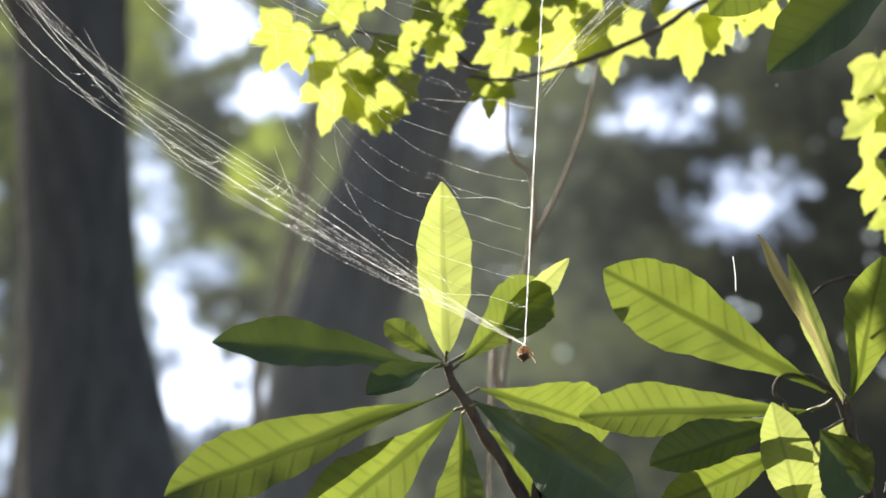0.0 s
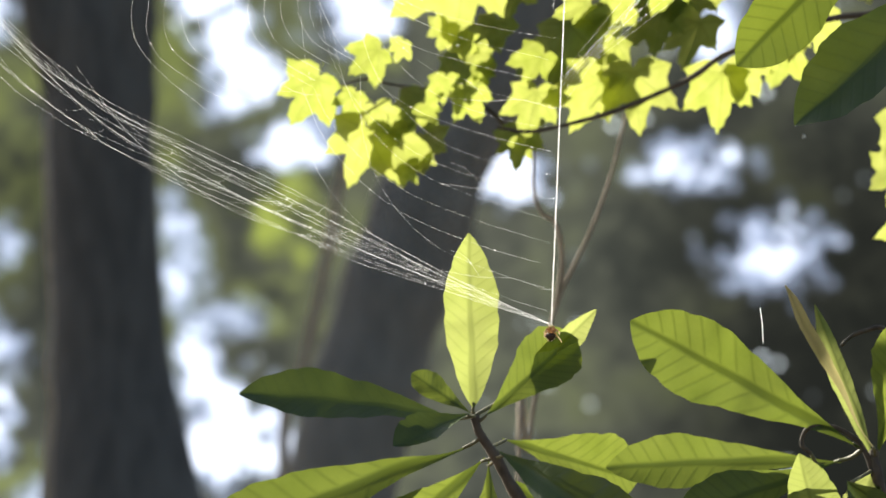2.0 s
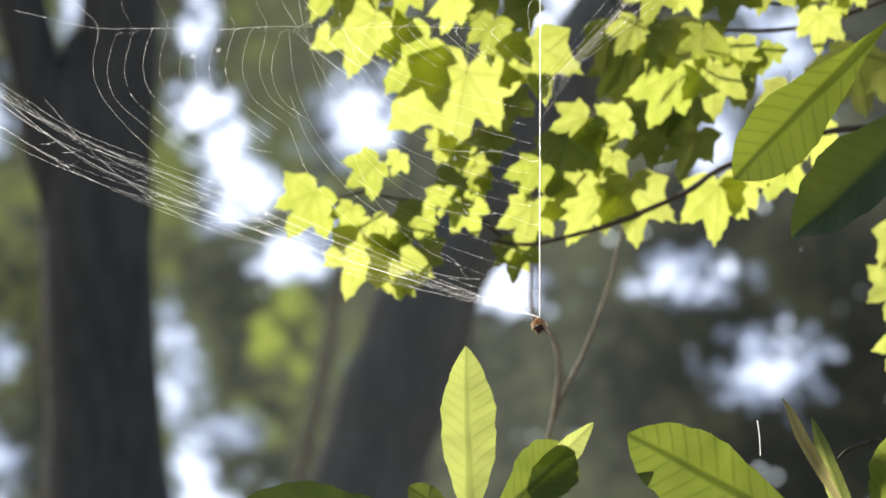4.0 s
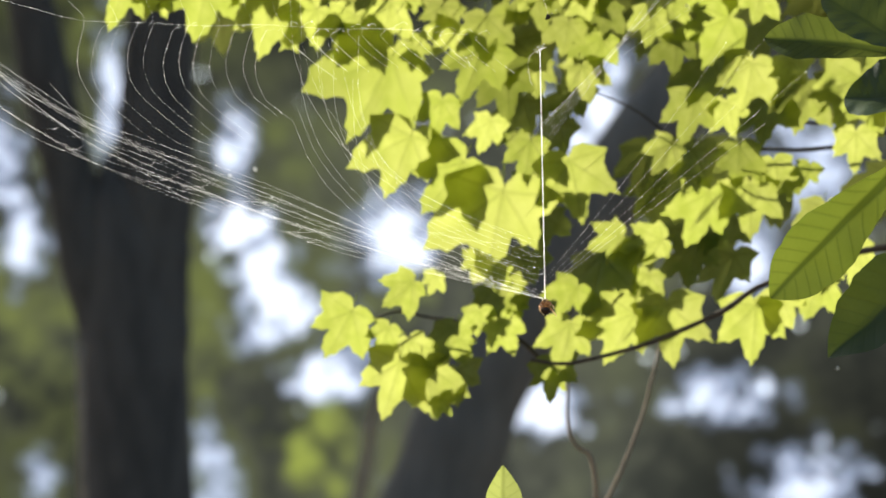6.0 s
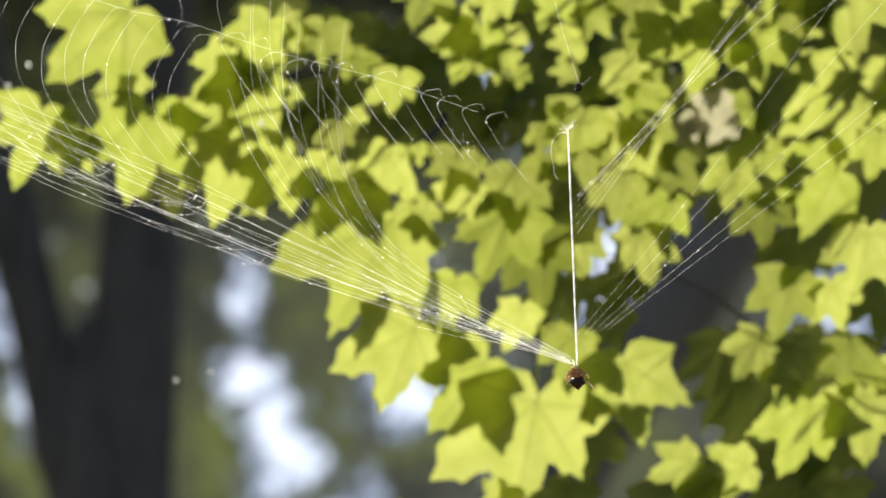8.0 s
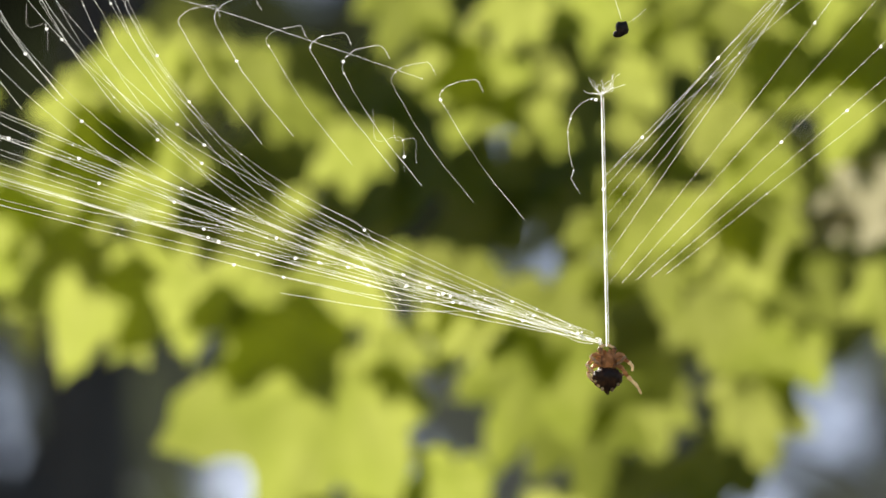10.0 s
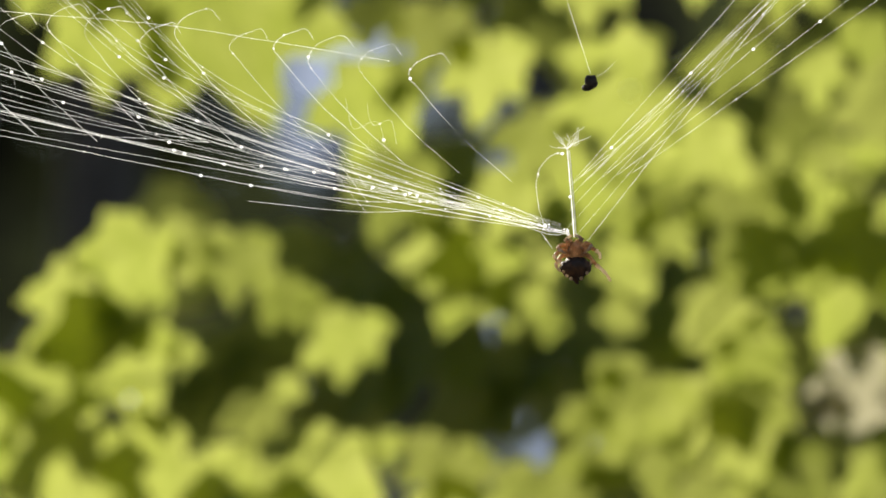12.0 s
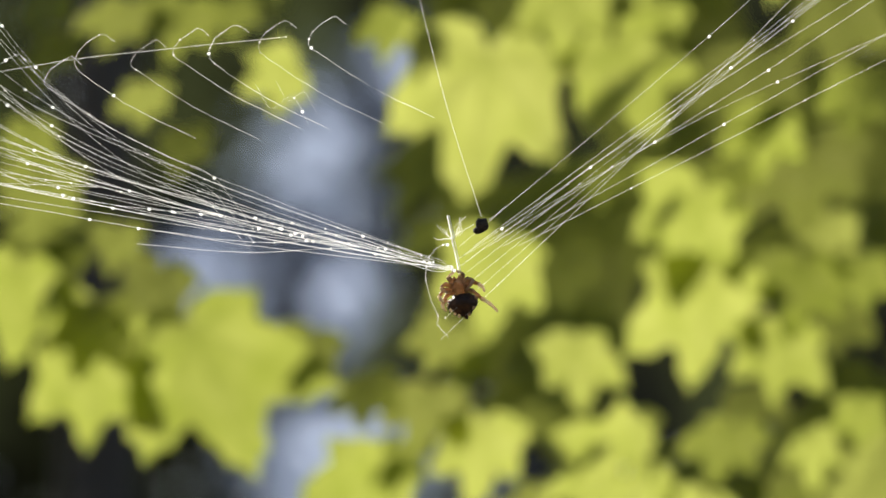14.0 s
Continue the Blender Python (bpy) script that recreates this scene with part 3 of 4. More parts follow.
def maple_tree():
    base = TRUNK
    line = [base, at(2440, 1500, 3.9), at(2400, 300, 3.9), at(2420, -600, 3.9), at(2500, -1600, 3.9), at(2520, -2600, 3.9)]
    branch("trunk", maple, line, 0.05, 0.02, M_BARK, 0.1, 12)
    twig([(2420, -100), (1900, 20), (1500, 30), (1300, 90), (1220, 140), (1100, 192), (1015, 217), (940, 232), (880, 225)], 7, 3, -0.02)
    twig([(900, 228), (860, 190), (800, 165), (700, 150), (640, 140), (585, 160)], 4, 2)
    twig([(2450, -700), (1900, -350), (1500, -170), (1300, -145), (1180, -160), (1130, -170), (1050, -225), (900, -280)], 5, 1.2, 0.06)
    twig([(2480, -900), (1900, -600), (1480, -553), (1312, -533), (1212, -540), (1160, -560), (1110, -620)], 8, 4, 0.05)
    twig([(1400, -190), (1280, -200), (1130, -200)], 3.5, 2, 0.05)
    twig([(2500, -1500), (1700, -1100), (1200, -850), (1000, -760), (917, -709), (850, -660), (781, -620)], 0.9, 0.6, 0.30)
    twig([(560, -535), (534, -525), (463, -503), (375, -494), (295, -454)], 2.5, 1.5)
    twig([(870, -658), (800, -614), (729, -578), (658, -561)], 3, 1.5)
    twig([(1130, -640), (1092, -623), (1003, -596), (932, -561)], 3, 2)
    L, M, S = maple_leaf, turned_leaf, edge_leaf
    # the low and middle sprays
    L(544, 174, 60, 205, 0, -10, 10); L(648, 106, 44, 228, 0, -20, -10); L(708, 90, 24, 195, 0.01); L(618, 188, 36, 205, 0.01, 0, 10); L(634, 270, 68, 198, 0, 0, 8); L(698, 270, 62, 172, 0.02, 0, -8); L(678, 214, 40, 150, 0.03)
    L(728, 306, 24, 150, 0); S(728, 198, 52, 190, 0.03); S(750, 270, 48, 165, 0.03); L(762, 201, 26, 150, -0.01); S(818, 124, 56, 170, 0.03); S(858, 70, 52, 200, 0.04); L(786, 64, 34, 195, 0.01)
    L(828, 80, 28, 120, 0); L(858, 102, 26, 130, 0.01); L(854, 132, 24, 160, -0.01); L(838, 182, 44, 150, 0, -10, 20); L(788, 158, 30, 180, 0.02); L(941, 198, 58, 192, 0, -10, -8); L(948, 118, 40, 215, 0.01)
    S(998, 90, 82, 185, 0.03); S(1052, 58, 60, 160, 0.045); S(916, 258, 50, 175, 0.02); L(930, 260, 26, 150, 0.03); L(1044, 182, 66, 206, 0, -10, 15); L(1126, 172, 70, 174, 0.01, -8, -8); L(1082, 22, 50, 255, 0.02, -35, 0)
    L(1276, 174, 68, 180, 0, -6, 6); L(1332, 136, 46, 158, 0.01); L(1382, 112, 54, 192, 0.02); S(1168, 54, 56, 175, 0.04); S(1228, 74, 56, 190, 0.03); S(1150, -108, 66, 200, 0.03); S(1192, 12, 40, 180, 0.05)
    L(1182, -30, 66, 198, 0.01, -8, 20); L(1270, -44, 60, 180, 0.02, -8, -15); L(1248, -118, 46, 184, 0.01); L(1316, -102, 34, 170, 0.02); L(1368, -98, 30, 200, 0.01); L(1342, -72, 20, 190, 0); L(1164, -202, 52, 195, 0.03)
    L(1138, -316, 44, 180, 0.02); L(1268, -264, 56, 195, 0.02); L(1236, -202, 44, 160, 0.05); S(1188, -272, 62, 185, 0.04); S(1298, -202, 58, 170, 0.04); L(1358, -222, 56, 190, 0.03); S(1336, -276, 42, 185, 0)
    L(1448, -232, 66, 205, 0.01); L(1456, -144, 46, 180, 0.03); L(1526, -294, 56, 170, 0.03); L(1506, -204, 46, 200, 0.04); L(1396, -4, 60, 190, 0.06); L(1456, 56, 50, 180, 0.05); S(1116, 16, 40, 210, 0.06)
    L(1086, 96, 34, 190, 0.04); L(1051, 106, 30, 200, 0.05); S(1026, 136, 50, 170, 0.05); L(1016, 16, 40, 250, 0.05); S(1236, 6, 44, 180, 0.08); L(1116, -134, 40, 215, 0.05); S(1406, -244, 50, 180, 0.05)
    L(602, -250, 106, 206, 0, 0, 0); L(650, -126, 74, 200, -0.01, 0, 10); L(716, -206, 44, 190, 0.01, -5, 20); L(732, -86, 72, 215, 0, -10, 10); L(818, -8, 102, 190, 0.01, 0, 4); L(778, -288, 66, 200, 0.01); L(838, -252, 60, 172, 0.03)
    S(848, -304, 60, 180, 0.05); S(846, -202, 56, 190, 0.05); L(802, -174, 40, 195, 0.02, -10, 30); L(874, -132, 46, 190, 0.02); S(870, -72, 50, 185, 0.05); S(904, -4, 44, 175, 0.06); L(908, -72, 34, 190, 0.04)
    L(958, -82, 72, 168, 0, -8, -10); S(944, -222, 50, 190, 0.06); L(978, -268, 46, 170, 0.03); L(998, -316, 46, 195, 0.04); L(891, -274, 40, 180, 0.05); S(916, -164, 46, 200, 0.07); L(676, -314, 36, 150, 0.03)
    # at the far end of the low spray
    L(1612, 240, 56, 170, 0.02); L(1594, 330, 60, 190, 0.02); L(1600, 425, 54, 200, 0.01); L(1640, 300, 60, 180, 0.05); L(1630, 490, 44, 190, 0.03); L(1400, 60, 50, 195, 0.03)
    # the upper spray
    L(235, -554, 88, 228, 0, 0, 0); L(272, -485, 35, 200, 0.02); L(297, -408, 78, 188, 0, -8, 10); L(150, -414, 67, 200, 0, 0, 45); S(187, -453, 39, 190, 0.02); L(203, -408, 37, 198, -0.01, -5, 45); L(453, -546, 56, 205, 0, -10, 10); L(400, -508, 48, 225, 0.01, -14, 10); M(436, -506, 40, 190, 0.03)
    L(506, -574, 28, 100, 0.02); L(545, -552, 35, 185, 0.01); L(591, -523, 27, 150, 0); L(432, -472, 58, 205, 0.01, -15, 10); L(382, -431, 53, 228, 0.01, -10, 20); L(410, -369, 69, 190, 0, -5, 45); L(474, -364, 62, 222, 0.01, -12, 25)
    L(552, -348, 60, 200, 0.01, -10, 15); L(624, -375, 51, 190, 0.01, -10, 25); L(561, -424, 28, 185, 0.03); L(642, -486, 35, 185, 0.03); L(587, -454, 16, 240, 0.02, -35, 0); L(499, -481, 18, 170, 0.03); L(673, -403, 18, 170, 0.02)
    L(716, -375, 42, 195, 0.005); L(729, -339, 39, 220, 0); S(534, -453, 62, 190, 0.1); S(584, -481, 62, 175, 0.12); S(693, -485, 69, 185, 0.09); S(743, -423, 60, 190, 0.1); S(853, -499, 74, 180, 0.07)
    S(801, -559, 55, 175, 0.08); S(890, -545, 58, 190, 0.08); S(653, -545, 50, 200, 0.1); S(499, -435, 53, 180, 0.12); S(623, -410, 53, 180, 0.13); S(711, -561, 53, 180, 0.14); S(826, -428, 50, 170, 0.12)
    S(472, -463, 44, 190, 0.11); S(587, -552, 44, 200, 0.14); S(941, -481, 53, 180, 0.08); S(782, -463, 53, 200, 0.1); S(658, -463, 53, 190, 0.12); L(676, -614, 46, 200, 0.03); L(739, -541, 50, 200, 0.02, -10, 15)
    L(711, -566, 41, 262, 0.02, -30, 0); L(844, -605, 42, 185, 0.03); L(908, -617, 34, 200, 0.03); L(916, -585, 32, 150, 0.03); L(782, -523, 27, 190, 0.02); L(973, -587, 60, 200, 0.02); L(881, -426, 50, 202, 0.02)
    L(801, -346, 55, 180, 0.02); L(897, -392, 44, 170, 0.03); L(943, -346, 39, 190, 0.03); L(977, -435, 42, 180, 0.04); L(809, -508, 19, 190, 0.03); L(866, -516, 21, 260, 0.03); L(870, -550, 28, 265, 0.03, -40, 0)
    L(800, -561, 19, 250, 0.04); L(839, -423, 25, 190, 0.02); L(862, -459, 16, 150, 0.02); L(773, -605, 35, 200, 0.04); L(959, -508, 35, 175, 0.02); L(1062, -545, 78, 192, 0.01, -8, 10); L(1058, -589, 51, 80, 0.02)
    L(1129, -532, 48, 175, 0.02); L(1182, -584, 60, 190, 0.02); L(1155, -614, 51, 200, 0.03); L(1253, -589, 69, 172, 0.01, -8, -15); L(1253, -458, 78, 186, 0.01, -6, 20); L(1352, -472, 71, 190, 0.01); S(1331, -577, 62, 185, 0.03)
    S(1297, -490, 53, 190, 0.04); S(1147, -470, 48, 185, 0.02); S(1102, -417, 44, 180, 0.03); L(1191, -364, 69, 252, 0.02, -25, 0); L(1092, -364, 41, 190, 0.04); L(978, -394, 41, 180, 0.05); L(980, -476, 37, 150, 0.02)
    L(1030, -623, 44, 190, 0.04); S(1021, -428, 50, 180, 0.06); S(1224, -552, 53, 180, 0.05); S(1193, -463, 44, 190, 0.07); L(1154, -401, 27, 100, 0.04); L(1207, -508, 35, 200, 0.04); S(1039, -357, 44, 180, 0.07)
    L(1286, -401, 39, 190, 0.03); S(906, -463, 44, 180, 0.09); L(1012, -375, 35, 190, 0.05); L(941, -428, 35, 190, 0.05); S(977, -339, 44, 170, 0.07); S(888, -339, 53, 180, 0.09); L(844, -384, 27, 180, 0.04)
    L(1331, -623, 44, 170, 0.04); L(1092, -463, 32, 260, 0.03); L(1030, -590, 42, 190, -0.06, -8, 10); L(1076, -566, 44, 178, -0.07, -8, 5); L(985, -556, 34, 202, -0.05, -8, 5)
    # below the crown
    SWAYING.extend((L(373, -797, 52, 182, 0, -8, 10), M(433, -773, 39, 184, -0.012), L(435, -725, 49, 178, 0.004, -6, 8), L(543, -732, 85, 156, 0, -6, -8)))
    M(474, -841, 39, 200, 0.02); M(380, -855, 39, 190, 0.03); L(406, -839, 19, 200, 0.02)
    S(363, -869, 42, 200, 0.05); M(603, -790, 38, 195, 0.02); M(657, -759, 30, 175, 0.02); L(767, -853, 53, 186, 0.01, -8, 10); L(722, -804, 29, 205, 0.01); L(707, -745, 37, 190, 0.015); S(749, -787, 23, 185, -0.008)
    L(755, -710, 43, 182, 0.015, -8, 15); L(840, -785, 35, 172, 0.01); L(661, -675, 49, 200, 0.01, -8, 15); L(683, -705, 28, 190, 0.02); S(720, -628, 43, 180, 0.05); L(856, -693, 59, 245, 0.01, -14, 0); L(798, -649, 39, 225, 0.015)
    M(828, -860, 33, 170, 0.03); L(946, -822, 57, 184, 0.01, -8, 22); L(1023, -846, 43, 190, 0.02); L(1007, -790, 38, 185, 0.02); L(960, -717, 34, 200, 0.02); L(1036, -712, 31, 180, 0.02); L(1077, -740, 25, 180, 0.02)
    M(1021, -667, 34, 190, 0.035); L(940, -649, 41, 190, 0.02); L(1082, -637, 22, 180, 0.03); M(880, -729, 26, 190, 0.04); M(983, -752, 28, 170, 0.05); S(1007, -686, 30, 180, 0.06); S(917, -682, 33, 180, 0.08)
    S(1049, -766, 33, 190, 0.07); M(913, -621, 28, 190, 0.05); S(866, -644, 28, 180, 0.06); M(800, -738, 23, 200, 0.05); S(974, -667, 28, 185, 0.07); M(1058, -818, 28, 180, 0.05); L(1079, -855, 28, 175, 0.03)
    # the crown above
    L(753, -998, 79, 188, 0, -4, 4); L(680, -1065, 27, 200, 0.02); L(828, -1080, 43, 180, 0.01); L(886, -1024, 55, 155, 0.01, -10, -10); M(985, -1014, 52, 185, 0.04); L(1000, -974, 34, 190, 0.01); M(1032, -937, 53, 180, 0.03)
    L(930, -892, 59, 196, 0.01, -8, 30); M(966, -939, 28, 180, 0.04); L(497, -1068, 35, 190, 0.02); L(469, -1005, 24, 185, 0.02); M(501, -965, 27, 180, 0.03); M(445, -1071, 31, 200, 0.04); L(577, -1028, 31, 245, 0.02, -15, 0)
    S(391, -1042, 33, 190, 0.05); L(370, -970, 27, 190, 0.03); M(379, -920, 41, 185, 0.04); M(375, -880, 33, 190, 0.05); L(445, -885, 26, 185, 0.02); S(412, -892, 33, 180, 0.06); M(1060, -1066, 42, 180, 0.04)
    L(1074, -1005, 31, 190, 0.02); L(910, -1075, 23, 190, 0.03); S(919, -972, 33, 180, 0.07); S(778, -906, 23, 180, 0.06); M(863, -939, 25, 190, 0.05); M(544, -1075, 23, 170, 0.04); S(384, -1085, 28, 190, 0.05)
    L(1051, -892, 28, 185, 0.04); S(1074, -897, 33, 180, 0.06); L(742, -1179, 70, 186, 0.01); L(591, -1150, 52, 190, 0.02); L(896, -1150, 61, 180, 0.02); S(816, -1164, 56, 180, 0.05); L(1013, -1141, 52, 190, 0.02)
    S(473, -1164, 61, 180, 0.05); L(384, -1146, 42, 190, 0.03)
    # leaves deeper in the crown, none where the light comes through
    voids = [(716 + (a - 716) / 2.13, -420 + (q + 420) / 2.13, p / 2.13 + 40, r / 2.13 + 40) for a, q, p, r, _ in GAPS_HIGH]
    voids += [(518, -667, 110, 70), (894, -803, 60, 80), (577, -737, 60, 80), (638, -850, 70, 70), (380, -642, 60, 60), (596, -567, 50, 70), (476, -304, 90, 70), (664, -323, 50, 70), (400, -800, 60, 90)]
    voids += [(a, q, p + 22, r + 22) for a, q, p, r, _ in GAPS_MID]
    made, pick = 0, random.Random(12)
    open_to_sun = [(350, 1060, -1080, -600), (480, 1380, -600, 330), (740, 920, 370, 740), (1100, 1560, 520, 820)]
    while made < 260:
        u, v, back = pick.uniform(300, 1750), pick.uniform(-1350, 60), pick.uniform(0.10, 0.4)
        su, sv = u + 2632 * back, v + 2362 * back        # where its shadow falls
        along = pick.random() < 0.94 or (480 < u < 1010 and -610 < v < -390)
        if not along and any(a < su < q and p < sv < r for a, q, p, r in open_to_sun):
            continue
        if u < 760 + 0.25 * (v + 300) and pick.random() < 0.85:
            continue
        if any(((u - a) / p) ** 2 + ((v - q) / r) ** 2 < 1 for a, q, p, r in voids):
            continue
        if v > -330 and (u < 1080 or pick.random() < 0.55):
            continue
        INNER.append((pick.choice(FLAT if along else MAPLE), leaf_pose(u, v, pick.uniform(40, 74), pick.uniform(140, 225), back, None, None, pick.uniform(0.85, 1.0) if along else 0.0)))
        made += 1
    inner_foliage()
    for u, v, r, turn in ((1065, -450, 42, 250), (1034, -436, 28, 215)):
        ob = L(u, v, r, turn, 0.0, -20, 30)
        ob.data = ob.data.copy()
        ob.data.materials[0] = M_WITHERED
        ob["label"] = "withered tan leaf"
    # dew that hangs in the foliage
    for u, v, r, back in ((1013, -515, 5, 0.0), (1056, -473, 5.5, 0.0), (122, -493, 5, 0), (149, -521, 5, 0), (345, -100, 4, 0.1), (390, -111, 4, 0.1), (1159, -400, 4, 0), (461, -445, 6, -0.01),
                          (1423, 242, 4, -0.02), (876, -700, 5, 0.0), (665, -650, 5, 0.0), (935, -560, 4, 0.0), (810, 80, 3, -0.02), (1130, 20, 3, -0.02)):
        bm = bmesh.new()
        bmesh.ops.create_icosphere(bm, subdivisions=2, radius=0.55 * r * LEAF / F)
        for q in bm.verts:
            q.co.z *= 1.25
        ob = part("dewdrop", bm, M_SILK, maple, "bright white dewdrop")
        ob.location = at(u, v, LEAF - 0.03 + back) - TRUNK


maple_tree()


# ---- rhododendron ----
RHODO_FOOT = at(1000, 441, SHRUB)
RHODO_FOOT.z = -0.1


def rhodo_bush(name, foot, stems, leaves, label):
    bush = empty_thing(name, foot, label, "shrub", "rhododendrons")
    wood = []
    for points, r0, r1, d in stems:
        wood += smooth_line([at(u, v, d) for u, v in points], 8)
        branch("stem", bush, ([foot + Vector((0, d - SHRUB, 0))] if points[0][1] > 1000 else []) + [at(u, v, d) for u, v in points], r0 * SHRUB / F, r1 * SHRUB / F, M_TWIG, 0.25)
    for i, (u0, v0, u1, v1, half, roll, mat, d0, d1) in enumerate(leaves):
        a, b = at(u0, v0, SHRUB + d0), at(u1, v1, SHRUB + d1)
        y = b - a
        n = y.length
        y.normalize()
        x = y.cross(Vector((0, -1, 0))).normalized()
        z = x.cross(y)
        face = Matrix((x, y, z)).transposed().to_4x4() @ pose(0, 0, 0, 0, roll, 0)
        ratio = 2 * half * SHRUB / F / n / max(0.35, math.cos(radians(roll)))
        ob = new("leaf", rhodo_mesh(ratio, 0.25 + 0.1 * (i % 3), 0.10 - 0.08 * (i % 4), 0.036, i * 1.7, mat, 0.95 if mat is M_YOUNG else 1.35 if mat is M_OLD_SHADED else 1.75))
        ob.parent = bush
        m = Matrix.Translation(a) @ face @ Matrix.Scale(n, 4)
        ob.matrix_local = Matrix.Translation(-foot) @ m
        joint = min(wood, key=lambda q: (q - a).length)
        end = m @ Vector((0, 0.03, (0.10 - 0.08 * (i % 4)) * 0.22))
        branch("petiole", bush, [joint, joint * 0.4 + a * 0.6 + Vector((0, 0, -0.001)), end], 3.6 * SHRUB / F, 2.6 * SHRUB / F, M_PETIOLE, 0.1, 6)
    return bush


rhodo_bush("rhododendron", RHODO_FOOT,
           [([(1010, 1500), (990, 1050), (950, 930), (905, 860), (878, 810), (848, 765), (840, 735)], 15, 8, SHRUB)],
           [(836, 720, 828, 412, 49, 12, M_YOUNG, 0, 0), (856, 738, 1016, 596, 56, -8, M_RHODO, 0, 0.03), (905, 690, 1057, 548, 24, 25, M_YOUNG, 0.02, 0.03),
            (812, 735, 424, 688, 40, 42, M_OLD_SHADED, 0, 0), (838, 734, 730, 662, 24, 10, M_RHODO, 0.02, 0.04), (832, 732, 696, 790, 28, 45, M_OLD_SHADED, -0.02, -0.03),
            (835, 783, 340, 965, 60, 25, M_RHODO, 0, -0.04), (866, 808, 575, 1050, 74, -15, M_RHODO, 0, -0.05), (866, 818, 864, 1040, 44, 10, M_RHODO, 0.02, 0.0),
            (888, 800, 1185, 1000, 66, 10, M_OLD_SHADED, -0.01, -0.09), (890, 775, 1130, 850, 62, -10, M_RHODO, 0.03, 0.06), (890, 835, 1050, 990, 60, -20, M_RHODO, 0.01, 0.02)],
           "rhododendron shrub with long leathery green leaves in a whorl")
rhodo_bush("rhododendron", RHODO_FOOT + Vector((0.22, 0.02, 0)),
           [([(1660, 1500), (1600, 1050), (1565, 900), (1548, 825), (1545, 795)], 14, 8, SHRUB), ([(1560, 900), (1530, 800), (1500, 768), (1462, 753), (1428, 758), (1418, 785), (1434, 802)], 5, 4, SHRUB),
            ([(1620, 700), (1570, 588), (1530, 586), (1505, 596), (1488, 612)], 5, 3, SHRUB + 0.02)],
           [(1520, 790, 1117, 566, 72, -12, M_RHODO, 0, 0), (1548, 800, 1386, 507, 12, 30, M_DRY, -0.01, -0.01), (1540, 805, 1440, 540, 18, -20, M_YOUNG, 0.01, 0.01),
            (1490, 812, 1074, 822, 46, 20, M_RHODO, 0.02, 0), (1490, 815, 1196, 918, 44, 25, M_RHODO, 0, -0.02), (1462, 1000, 1412, 802, 46, 10, M_YOUNG, -0.01, -0.02),
            (1552, 815, 1610, 545, 62, 30, M_RHODO, 0, -0.02), (1470, 870, 1215, 990, 46, -10, M_RHODO, 0.01, 0), (1500, 850, 1590, 960, 54, 30, M_OLD_SHADED, -0.03, -0.04),
            (1545, 830, 1490, 1010, 44, 15, M_YOUNG, 0, 0)],
           "rhododendron shrub with long green leaves and a dry folded one")
rhodo_bush("rhododendron", RHODO_FOOT + Vector((0.5, -0.1, 0)),
           [([(2150, 1500), (2090, 1200), (1900, 600), (1720, 0), (1640, -190), (1600, -260)], 16, 8, SHRUB - 0.15)],
           [(1600, -180, 1304, 116, 58, -10, M_TALL, -0.15, -0.15), (1720, -60, 1410, 226, 62, 30, M_OLD_SHADED, -0.10, -0.10), (1590, -310, 1295, -345, 40, 15, M_RHODO, -0.15, -0.12),
            (1600, -290, 1400, -420, 46, 30, M_OLD_SHADED, -0.24, -0.22), (1620, -240, 1440, -230, 50, 40, M_OLD_SHADED, -0.24, -0.22)],
           "tall rhododendron branch with broad dark green leaves")


# ---- spider ----
PX = WEB / F                     # one chart unit at the web


def blob(bm, place, size, subdivisions=2, rough=0.0, seed=0):
    made = bmesh.ops.create_icosphere(bm, subdivisions=subdivisions, radius=1.0)["verts"]
    for v in made:
        q = v.co.normalized()
        k = 1 + rough * noise.noise(q * 3 + Vector((seed, 0, 0)))
        v.co = Vector((q.x * size[0], q.y * size[1], q.z * size[2])) * k + Vector(place)


